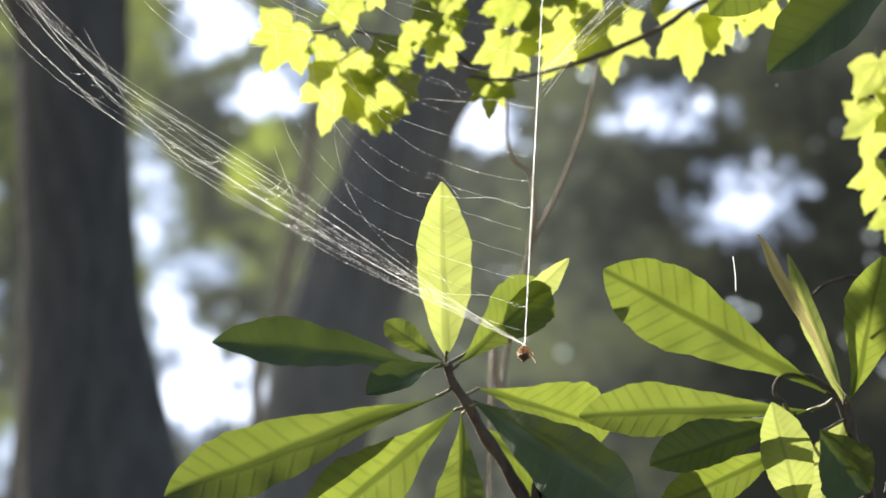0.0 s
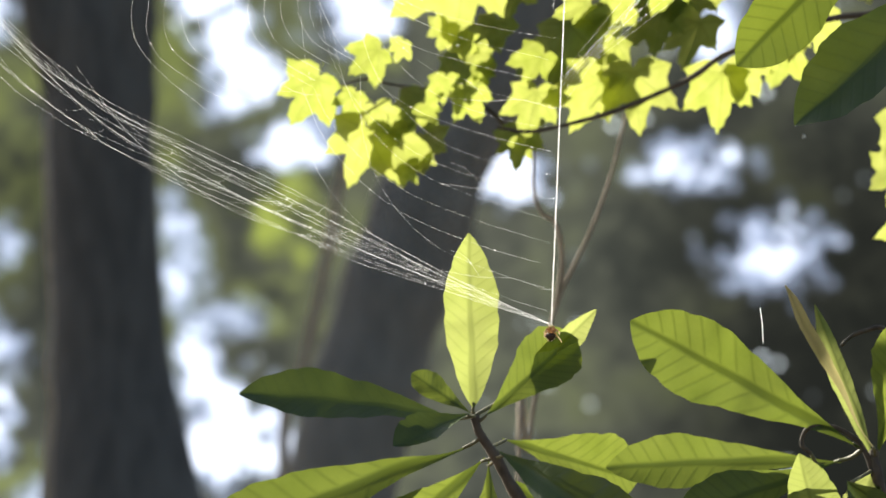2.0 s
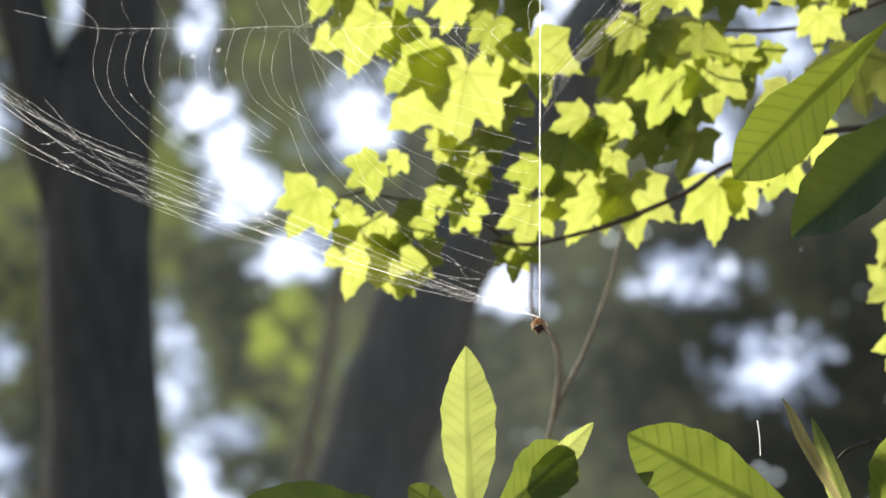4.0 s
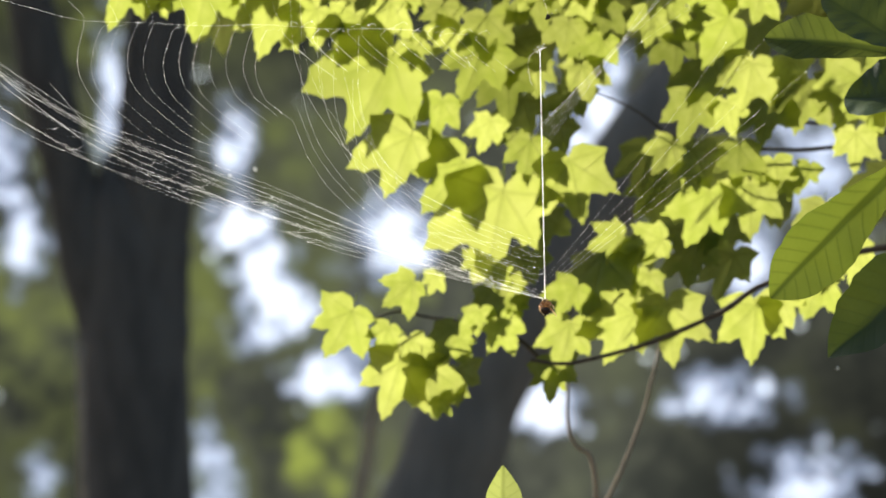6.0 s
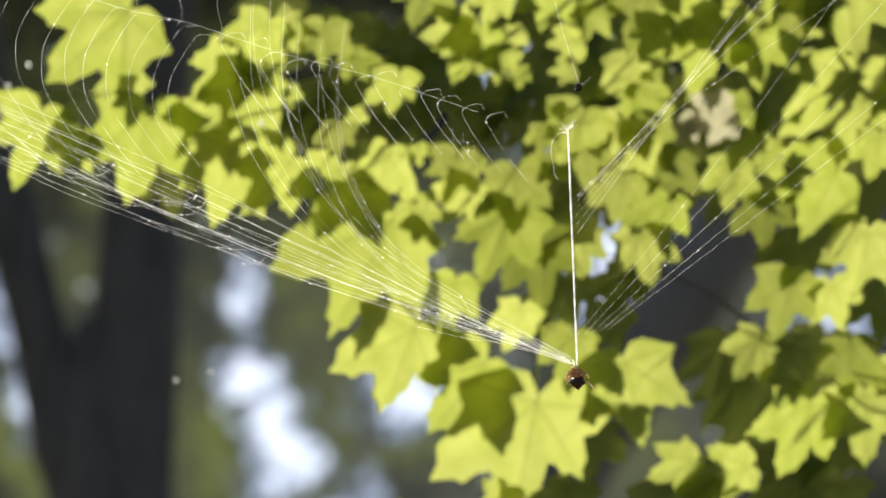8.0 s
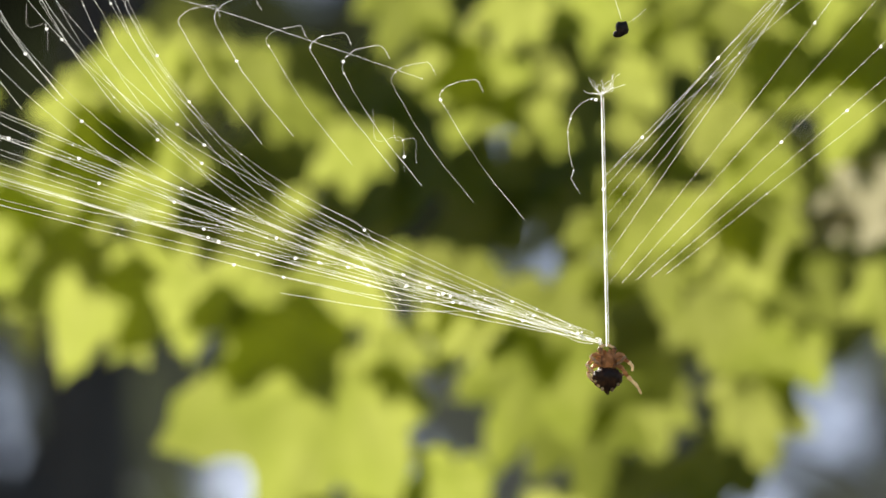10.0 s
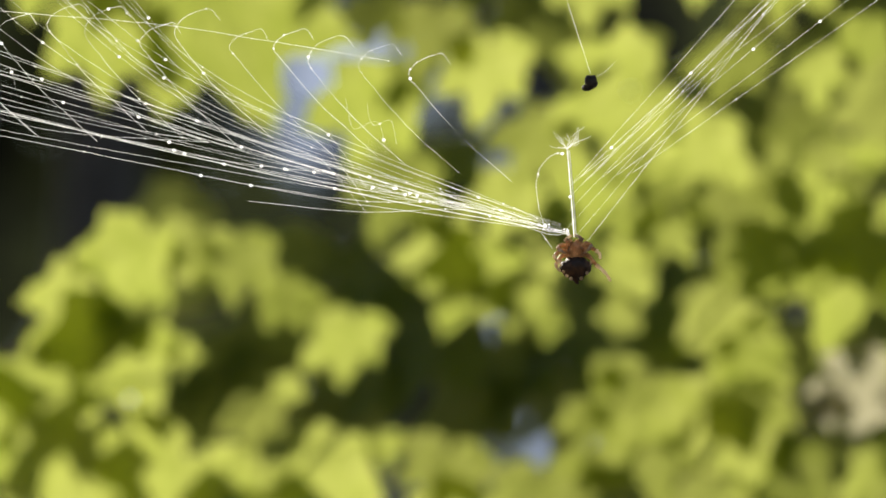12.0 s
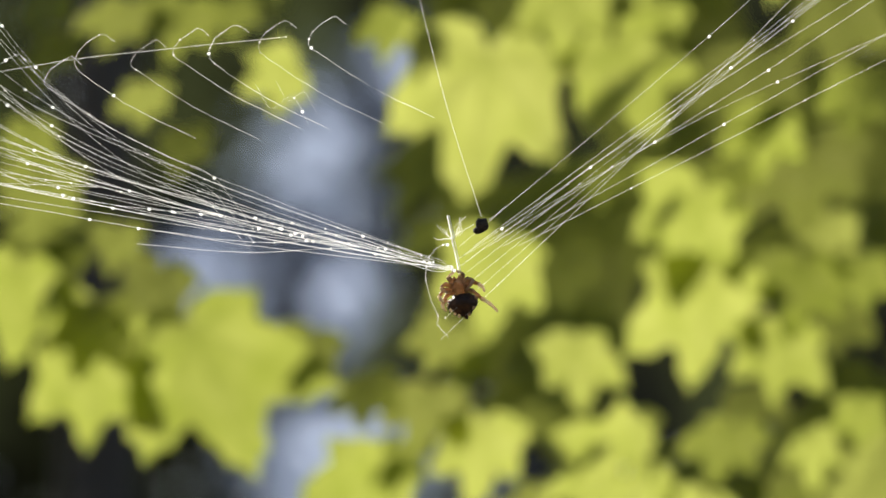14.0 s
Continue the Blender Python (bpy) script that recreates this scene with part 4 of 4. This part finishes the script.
def spider_thing():
    s = new("spider")
    tagged(s, "small brown orb-weaver spider hanging head up from silk", "spider")
    mm = 0.00076
    bm = bmesh.new()
    blob(bm, (0, 0, 0), (1, 1, 1), 4)
    for v in bm.verts:           # broad shoulders above, a blunt point below, small lumps all over
        q = v.co.copy()
        k = q.z
        wide = 1.0 - 0.35 * max(0, k - 0.2) if k > 0 else max(0.12, (1 - (-k) ** 1.5))
        rim = math.hypot(q.x, q.y) + 1e-6
        flat = math.sqrt(max(0, 1 - max(0, k) ** 3))
        lump = 1 + 0.05 * math.sin(11 * math.atan2(q.x, k)) + 0.16 * noise.noise(q * 5)
        v.co = Vector((q.x / rim * wide * flat * 3.3 * lump, q.y / rim * wide * flat * 2.6 * lump, -3.9 + (k * 2.3 if k > 0 else k * 3.2) * lump)) * mm
    abdomen = part("abdomen", bm, M_ABDOMEN, s, "dark brown lumpy pointed abdomen")
    for x, z in ((-3.1, -3.6), (-2.7, -4.8), (-2.0, -5.7), (-1.2, -6.4), (0.9, -6.5), (2.2, -5.4), (-3.2, -2.6), (3.1, -3.4)):
        bm = bmesh.new()
        blob(bm, (x * mm, -0.9 * mm, z * mm), (0.42 * mm, 0.4 * mm, 0.46 * mm), 1, 0.2, x)
        part("tubercle", bm, M_CREAM, abdomen, "pale wart")
    bm = bmesh.new()
    blob(bm, (0, -0.2 * mm, -0.6 * mm), (2.0 * mm, 1.7 * mm, 2.1 * mm), 2, 0.25)
    blob(bm, (0.6 * mm, -0.9 * mm, 1.2 * mm), (0.5 * mm, 0.5 * mm, 0.9 * mm), 1)
    blob(bm, (-0.6 * mm, -0.9 * mm, 1.2 * mm), (0.5 * mm, 0.5 * mm, 0.9 * mm), 1)
    part("head", bm, M_LEG, s, "orange-brown head with jaws")
    # each leg: knee and foot of the side, from the head back; all drawn in but one
    for side in (-1, 1):
        for i, (knee, foot) in enumerate((((1.7, -1.4, 1.6), (0.3, -0.4, 3.0)), ((3.5, -1.8, 0.2), (1.8, -2.2, -1.4)), ((4.3, -1.5, -1.4), (3.2, -2.3, -3.2)), ((4.0, -1.0, -3.0), (3.4, -2.0, -4.9)))):
            if side > 0 and i == 3:
                knee, foot = (4.2, -0.9, -3.8), (7.0, -0.5, -7.4)
            elif side > 0 and i == 2:
                knee, foot = (4.4, -1.4, -0.8), (5.2, -0.8, -2.6)
            hip = Vector((side * 1.2, -0.6, 0.6 - 0.6 * i)) * mm
            k, f = Vector((side * knee[0], knee[1], knee[2])) * mm, Vector((side * foot[0], foot[1], foot[2])) * mm
            for name, line, thick, mat in (("thigh", [hip, hip * 0.45 + k * 0.55 + Vector((0, -0.5 * mm, 0.6 * mm)), k], 0.62, M_LEG), ("shin", [k, (k + f) * 0.5 + Vector((side * 0.35 * mm, -0.2 * mm, 0)), f], 0.44, M_CREAM)):
                bm = bmesh.new()
                pts = smooth_line(line, 5)
                tube(bm, pts, [(thick * (1 - 0.045 * j) * (1 + 0.18 * math.sin(j * 1.7))) * mm for j in range(len(pts))], 7)
                if name == "thigh":
                    leg = part("leg", bm, mat, s)
                else:
                    part(name, bm, mat, leg, "cream-banded shin")
    return s


SPIDER = spider_thing()
cam.data.dof.focus_object = SPIDER


# ---- web, in pieces that swing with the wind ----
def gutter(bm, line, r):
    """A thread, clear on the side of the sun, so that its far wall glows."""
    rings = []
    for i, p in enumerate(line):
        along = (line[min(i + 1, len(line) - 1)] - line[max(i - 1, 0)]).normalized()
        out = -(TO_SUN - along * TO_SUN.dot(along)).normalized()
        side = along.cross(out)
        rings.append([bm.verts.new(p + (out * math.cos(a) + side * math.sin(a)) * r) for a in (-1.4, -0.5, 0.5, 1.4)])
    for a, b in zip(rings, rings[1:]):
        for i in range(3):
            bm.faces.new((a[i], a[i + 1], b[i + 1], b[i]))


def silk(bm, points, r, drops=0, rnd_=None):
    """A thread through chart-unit points in the web's sheet, with small droplets on it."""
    pts = [Vector((p[0], p[2] if len(p) > 2 else 0, p[1])) * PX for p in points]
    line = smooth_line(pts, 5)
    if rnd_:                     # small kinks where other threads once joined
        for i in range(2, len(line) - 2, 3):
            line[i] = line[i] + Vector((rnd_.uniform(-0.5, 0.5), rnd_.uniform(-0.5, 0.5), rnd_.uniform(-0.5, 0.5))) * PX
    gutter(bm, line, r)
    for _ in range(drops):
        q = rnd_.choice(line)
        made = bmesh.ops.create_icosphere(bm, subdivisions=1, radius=rnd_.choice((0.00007, 0.00009, 0.00012, 0.00018, 0.00032)), matrix=Matrix.Translation(q))["verts"]
        bmesh.ops.delete(bm, geom=[v for v in made if (v.co - q).normalized().dot(TO_SUN) > 0.45], context="VERTS")   # clear on the sunny side


class Strand:
    """A leading thread, which is keyed, and the threads that swing with it."""

    def __init__(self, name):
        self.name, self.lead = name, None

    def add(self, points, r, drops, rnd_):
        bm = bmesh.new()
        silk(bm, points, r, drops, rnd_)
        if self.lead:
            part("thread", bm, M_THREAD if r < MEDIUM else M_SILK, self.lead)
        else:
            self.lead = part(self.name, bm, M_THREAD if r < MEDIUM else M_SILK, web_thing)


WEB_BASE = at(900, 200, WEB)
web_thing = empty_thing("spider_web", WEB_BASE, "torn orb web of white silk threads gathered into bundles", "spider web")
FINE, MEDIUM = 0.000028, 0.00006


def web_pieces():
    r = random.Random(3)
    # the gathered bundle, from the spider to the far side; the sheet's x runs along it
    bundle = Strand("bundle_thread")
    for i in range(14):
        a = (-1 + 2 * i / 9 if i < 10 else 1.3 + 0.3 * (i - 10)) + r.uniform(-0.2, 0.2)
        start = (0, -60, -150, -230)[i % 4]
        pts, drift = [(start - 5, 2 + start * 0.012)], 0
        for x in range(start - 90, -1180, -85):
            k = min(1.7 if i < 10 else 1.1, -x / 430)
            drift += r.uniform(-5, 5)
            sag = -12 * math.sin(math.pi * min(1, -x / 900)) + 60 * max(0, (-x - 800) / 300) ** 2
            pts.append((x + r.uniform(-15, 15), a * 18 * k + (3 + 8 * max(0, k - 0.9)) * math.sin(x / 150 + 1.9 * i) + drift * 0.5 * max(0, k - 0.5) + sag))
        bundle.add(pts, r.choice((FINE * 0.7, FINE * 0.8, FINE, FINE)), 14, r)
    bundle.add([(-4, 1), (-120, -7), (-300, -14), (-520, -16), (-760, -10), (-900, 12), (-1080, 75)], MEDIUM * 0.9, 26, r)
    # one slack thread that hangs below until it is hauled in, and short links between the threads
    droop = Strand("slack_thread")
    droop.add([(-8, 0), (-120, -10), (-230, -24), (-370, -38), (-470, -36), (-600, -44), (-720, -24), (-830, 10), (-960, 80)], FINE, 14, r)
    for i in range(16):
        x, y, n = r.uniform(-960, -420), r.uniform(-40, 6), r.uniform(14, 44)
        bundle.add([(x, y), (x + 0.55 * n, y + 0.15 * n), (x + 1.1 * n, y + 0.4 * n), (x + r.uniform(1.2, 1.8) * n, y + 0.9 * n)], FINE * 0.8, 3, r)
    # what is left of the spiral: bowed threads that hang, hooked over, from a slack radius
    arcs = Strand("arc_thread")
    for k in range(24):
        x, y = 60 + 29 * k + r.uniform(-7, 7), -10 + r.uniform(-8, 8)
        n, drop = r.uniform(0.4, 0.62), 250 - 150 * min(1, max(0, (k - 5) / 8))
        pts = [(x + 26 * n, y - 3), (x + 14 * n, y + 3), (x, y + 1), (x - 9, y - 9 * n), (x - 13, y - 26 * n), (x - 6, y - 44 * n)]
        if k < 11:               # the long ones, wide open to the left
            pts = pts[1:4] + [(x - 22, y - 45), (x - 24, y - 80), (x - 8, y - 120)]
        px, py = pts[-1]
        m = max(60.0, drop + py - y)
        pts += [(px + 0.34 * m, py - 0.32 * m), (px + 0.8 * m, py - 0.66 * m)]
        if k < 5:
            pts.append((px + 2.3 * m * n, py - 1.5 * m * n))
        arcs.add(pts, FINE * r.choice((0.7, 0.85, 1.0)), 4, r)
        if k % 2 == 0 and k < 12:           # its upper half, past the radius
            arcs.add([(x + 26 * n, y - 3), (x + 20, y + 12), (x + 4, y + 46), (x + 2, y + 90), (x + 16, y + 150)], FINE * 0.6, 3, r)
    arcs.add([(-140, 30), (0, -4), (110, -8), (230, -12), (330, -8), (450, -14), (560, -12), (700, -20)], FINE * 0.9, 20, r)
    arcs.add([(-160, 110), (-60, 66), (-10, 24), (14, -6), (4, -60), (10, -110), (50, -170), (120, -240)], FINE * 0.9, 16, r)
    for i in range(3):           # cut ends lower down
        x, y, n = r.uniform(430, 720), r.uniform(-80, -40), r.uniform(10, 20)
        arcs.add([(x, y), (x + 0.4 * n, y - n), (x + 1.2 * n, y - 0.7 * n), (x + 1.6 * n, y - 1.8 * n)], FINE * 0.5, 2, r)
    # threads from the hanging line to the far side; they close up like a fan as the spider climbs
    rungs = []
    for j in range(13):
        one = Strand("rung_thread")
        n, q = r.uniform(0.85, 1.15), r.uniform(-4, 4)
        pts = [(-8 - 8 * (j % 3), 0), (-70 * n, q - 2), (-150 * n, 1.4 * q - 2), (-250 * n, q + 6), (-340 * n, 36), (-420 * n, 88), (-480 * n, 160), (-520 * n, 250)]
        one.add(pts[:r.choice((7, 8, 8))], FINE * r.choice((0.5, 0.65, 0.8)), 8, r)
        if j % 4 == 1:           # one that has snapped and hangs by a branching link
            one.add([(-4, 0), (-16, -4), (-70, -3), (-128, -20), (-200, -32)], FINE, 7, r)
            one.add([(-128, -20), (-150, -4), (-168, 6), (-196, 8)], FINE * 0.7, 3, r)
        rungs.append(one.lead)
    # threads to the other side, some high on the line, some close to the spider
    upper = Strand("anchor_thread")
    for i in range(7):
        a = radians((-9, -3, 0, 1.5, 3, 5, 8)[i] + r.uniform(-0.6, 0.6))
        n = r.uniform(560, 800)
        d = (0, 0, 7, 16, 26, 38, 52)[i]
        pts = [(-0.74 * d, -0.67 * d), (0.3 * n * math.cos(a * 0.7) - 0.5 * d, 0.3 * n * math.sin(a * 0.7) - 0.5 * d), (0.7 * n * math.cos(a), 0.7 * n * math.sin(a) - 4 - 0.4 * d), (n * math.cos(a), n * math.sin(a) - 0.3 * d)]
        upper.add(pts, FINE * r.choice((0.55, 0.65, 0.8)), 7, r)
    lower = Strand("anchor_thread")
    for i in range(5):
        a = radians((10, 5, 0, -4, -7)[i])
        n = r.uniform(420, 620)
        lower.add([(6 + 8 * i, 5 - 5 * i), (0.5 * n * math.cos(a), 0.5 * n * math.sin(a) - 5), (n * math.cos(a), n * math.sin(a))], FINE * 0.7, 9, r)
    # the line on which the spider climbs, in short lengths that slide into one another
    bm = bmesh.new()
    silk(bm, [(0, 0), (0.2, 18), (0, 38)], 0.0001)
    silk(bm, [(1.3, 0), (1.6, 18), (1.3, 38)], 0.00005)
    first = part("drag_line", bm, M_SILK, web_thing)
    lines = [first]
    for _ in range(17):
        o = new("drag_line", first.data)
        o.parent = web_thing
        lines.append(o)
    bm = bmesh.new()
    for i in range(18):
        a = radians(r.uniform(20, 165))
        n = r.uniform(5, 17)
        silk(bm, [(0, -8), (0, 0), (0.5 * n * math.cos(a) + r.uniform(-3, 3), 0.5 * n * math.sin(a)), (n * math.cos(a) + r.uniform(-4, 4), n * math.sin(a))], FINE * 0.8)
    tuft = part("silk_tuft", bm, M_SILK, web_thing)
    # a loop that hangs from the tuft
    loop = Strand("loop_thread")
    loop.add([(-2, -2), (-9, -2), (-17, -9), (-21, -22), (-20, -36), (-18, -46), (-20, -51)], FINE, 6, r)
    loop.add([(-20, -51), (-17, -56), (-14, -61)], FINE * 0.8, 2, r)
    # a short torn length that hangs by the shrub
    piece = bmesh.new()
    a, q = at(1345, 545, WEB) - WEB_BASE, at(1350, 606, WEB) - WEB_BASE
    tube(piece, [a, a * 0.5 + q * 0.5 + Vector((0.0004, 0, 0)), q], 0.0002, 4, False)
    part("torn_thread", piece, M_SILK, web_thing)
    bm = bmesh.new()
    silk(bm, [(0, 6), (-25, 90), (-60, 240), (-100, 420)], FINE)
    silk(bm, [(4, 4), (9, 7), (15, 13)], FINE * 0.6)
    top = part("top_thread", bm, M_SILK, web_thing)
    return bundle.lead, droop.lead, arcs.lead, rungs, upper.lead, lower.lead, lines, tuft, top, loop.lead


BUNDLE, DROOP, ARCS, RUNGS, RIGHT_UP, RIGHT_LOW, LINES, TUFT, TOP, LOOP = web_pieces()


def debris():
    bm = bmesh.new()
    blob(bm, (0, 0, 0), (1.1 * 0.001, 0.8 * 0.001, 1.2 * 0.001), 2, 0.7, 4)
    blob(bm, (-0.0009, 0, -0.0008), (0.0005, 0.0005, 0.0006), 1, 0.5, 1)
    return tagged(link_mesh("debris", bm, M_SPECK), "dark speck of debris caught on a silk thread", "debris")


SPECK = debris()

# time; spider; top of its line; speck, as directions of the view at that time; slope of the bundle; slope of the far side's threads
RIDE = [
    (0.0, 928, 612, 962, -60, 990, -140, 31, 47), (0.5, 958, 615, 990, -60, 1015, -140, 30, 47), (1.0, 977, 677, 1010, -40, 1035, -120, 27, 47), (1.5, 969, 615, 1003, -40, 1030, -120, 25, 47),
    (2.0, 975, 576, 1000, -40, 1025, -120, 24, 47), (2.5, 972, 550, 990, -40, 1010, -120, 22, 47), (3.0, 970, 563, 982, -30, 1000, -110, 20.5, 47),
    (4.2, 950, 560, 950, 0, 968, -70, 19, 47), (5.5, 924, 538, 923, 32, 938, -30, 18, 47), (6.0, 964, 531, 955, 90, 970, 30, 19, 47),
    (6.5, 991, 579, 980, 165, 995, 104, 21, 47), (7.0, 990, 623, 976, 246, 990, 188, 21, 47), (7.5, 1013, 651, 998, 248, 1014, 183, 23.5, 47),
    (8.6, 1050, 640, 1030, 190, 1060, 90, 20, 47), (10.0, 1073, 614, 1064, 170, 1100, 52, 18, 48), (10.5, 1080, 545, 1074, 215, 1108, 90, 17.5, 48),
    (11.0, 1096, 508, 1084, 270, 1118, 152, 16, 46), (11.5, 1074, 475, 1065, 285, 1100, 160, 15.5, 46), (12.0, 1016, 420, 1004, 265, 1045, 147, 15, 45),
    (12.5, 970, 345, 958, 212, 1000, 97, 15, 46), (13.0, 903, 217, 892, 140, 935, 38, 10, 43), (13.5, 868, 170, 862, 110, 912, 70, 11, 42), (14.0, 812, 484, 800, 425, 852, 400, 14, 37)]


# time; where the slack radius begins, as a direction of the view; its slope
SLACK = [(0.0, 215, -120, -10), (0.5, 232, -95, -9), (1.0, 240, -50, -8), (1.5, 232, -45, -7), (2.0, 222, -30, -6), (2.5, 207, 5, -4), (3.0, 200, 36, -2),
         (4.2, 150, 46, -1), (5.5, 100, 56, 0), (6.0, 135, 30, 1), (6.5, 157, 25, 3), (7.0, 150, 60, 9), (7.5, 88, -9, 15.5)]


def motions():
    def local(p):
        return Matrix.Translation(p - WEB_BASE)

    spider, bundle, droop, arcs, up, low, tuft, top, speck, loop = [], [], [], [], [], [], [], [], [], []
    segs, rungs = [[] for _ in LINES], [[] for _ in RUNGS]
    slack = {q[0]: q[1:] for q in SLACK}
    for t, sx, sy, tx, ty, dx, dy, left, right in RIDE:
        s, q, e = seen(t, sx, sy), seen(t, tx, ty), seen(t, dx, dy)
        n = (q - s).length
        hang = (q - s) / n
        lean = math.degrees(math.atan2(hang.x, hang.z))
        spider.append((t, Matrix.Translation(s + Vector((0, 0, -0.002))) @ pose(0, 0, 0, 0, lean, 0) @ pose(0, 0, 0, 8 * math.sin(t), 0, 20 * math.sin(t * 1.3))))
        bundle.append((t, local(s) @ pose(0, 0, 0, 0, left, 0)))
        droop.append((t, local(s) @ pose(0, 0.0006, 0, 0, left + 8 * min(1, max(0, (t - 7.5) / 2.5)), 0)))
        if t in slack:
            place, slope = seen(t, slack[t][0], slack[t][1]), slack[t][2]
        else:                    # later it keeps its place by the tuft
            place, slope = q + Vector((-780, 0, 218)) * PX, 15.5
        late = min(1, max(0, (t - 11.4) / 1.6))
        arcs.append((t, local(q) @ pose(0, 0.001, 170 * late * PX, 0, -25 * late, 0) @ Matrix.Translation(place - q) @ pose(0, 0, 0, 0, slope, 0)))
        wide = min(1, max(0, (7.0 - t) / 3.8))
        for j, rows in enumerate(rungs):
            f = (j + 0.5) / len(rungs)
            away = f * (0.85 * n * wide + 3 * PX * (1 - wide)) + 2 * PX
            angle = wide * (12 + 8 * (1 - f)) + (1 - wide) * (left - 1 + 8.5 * f)
            rows.append((t, local(s + hang * away) @ pose(0, 0.0004 * (j % 4), 0, 0, angle, 0)))
        knot = s + hang * max(0.0, n * 0.72 - 8 * PX)
        up.append((t, local(knot) @ pose(0, -0.001, 0, 0, -right, 0)))
        foot = s + hang * min(n * 0.5, 30 * PX) if t > 4.5 else knot
        low.append((t, local(foot) @ pose(0, 0.001, 0, 0, -right + 4, 0)))
        loop.append((t, local(q) @ pose(0, 0.0005, 0, 0, lean, 0)))
        tuft.append((t, local(q) @ pose(0, 0, 0, 0, lean, 0)))
        top.append((t, local(e)))
        speck.append((t, Matrix.Translation(e)))
        for i, rows in enumerate(segs):
            run = max(0.0, n - 38 * PX) * i / (len(segs) - 1)
            rows.append((t, local(s + hang * run) @ pose(0, 0.0004 * (i % 3), 0, 0, lean, 0)))
    for thing, rows in ((SPIDER, spider), (BUNDLE, bundle), (DROOP, droop), (ARCS, arcs), (RIGHT_UP, up), (RIGHT_LOW, low), (TUFT, tuft), (LOOP, loop), (TOP, top), (SPECK, speck), *zip(LINES, segs), *zip(RUNGS, rungs)):
        walk(thing, rows)
    k = LEAF / F
    for leaf in SWAYING:
        still = leaf.matrix_basis.copy()
        walk(leaf, [(t, Matrix.Translation((x * k, 0, z * k)) @ still) for t, x, z in ((0.0, 0, 9), (12.5, 0, 9), (13.0, 0, 0), (13.4, 1, 8), (13.6, 0, 19), (13.8, -3, 34), (14.0, -10, 38))])


motions()
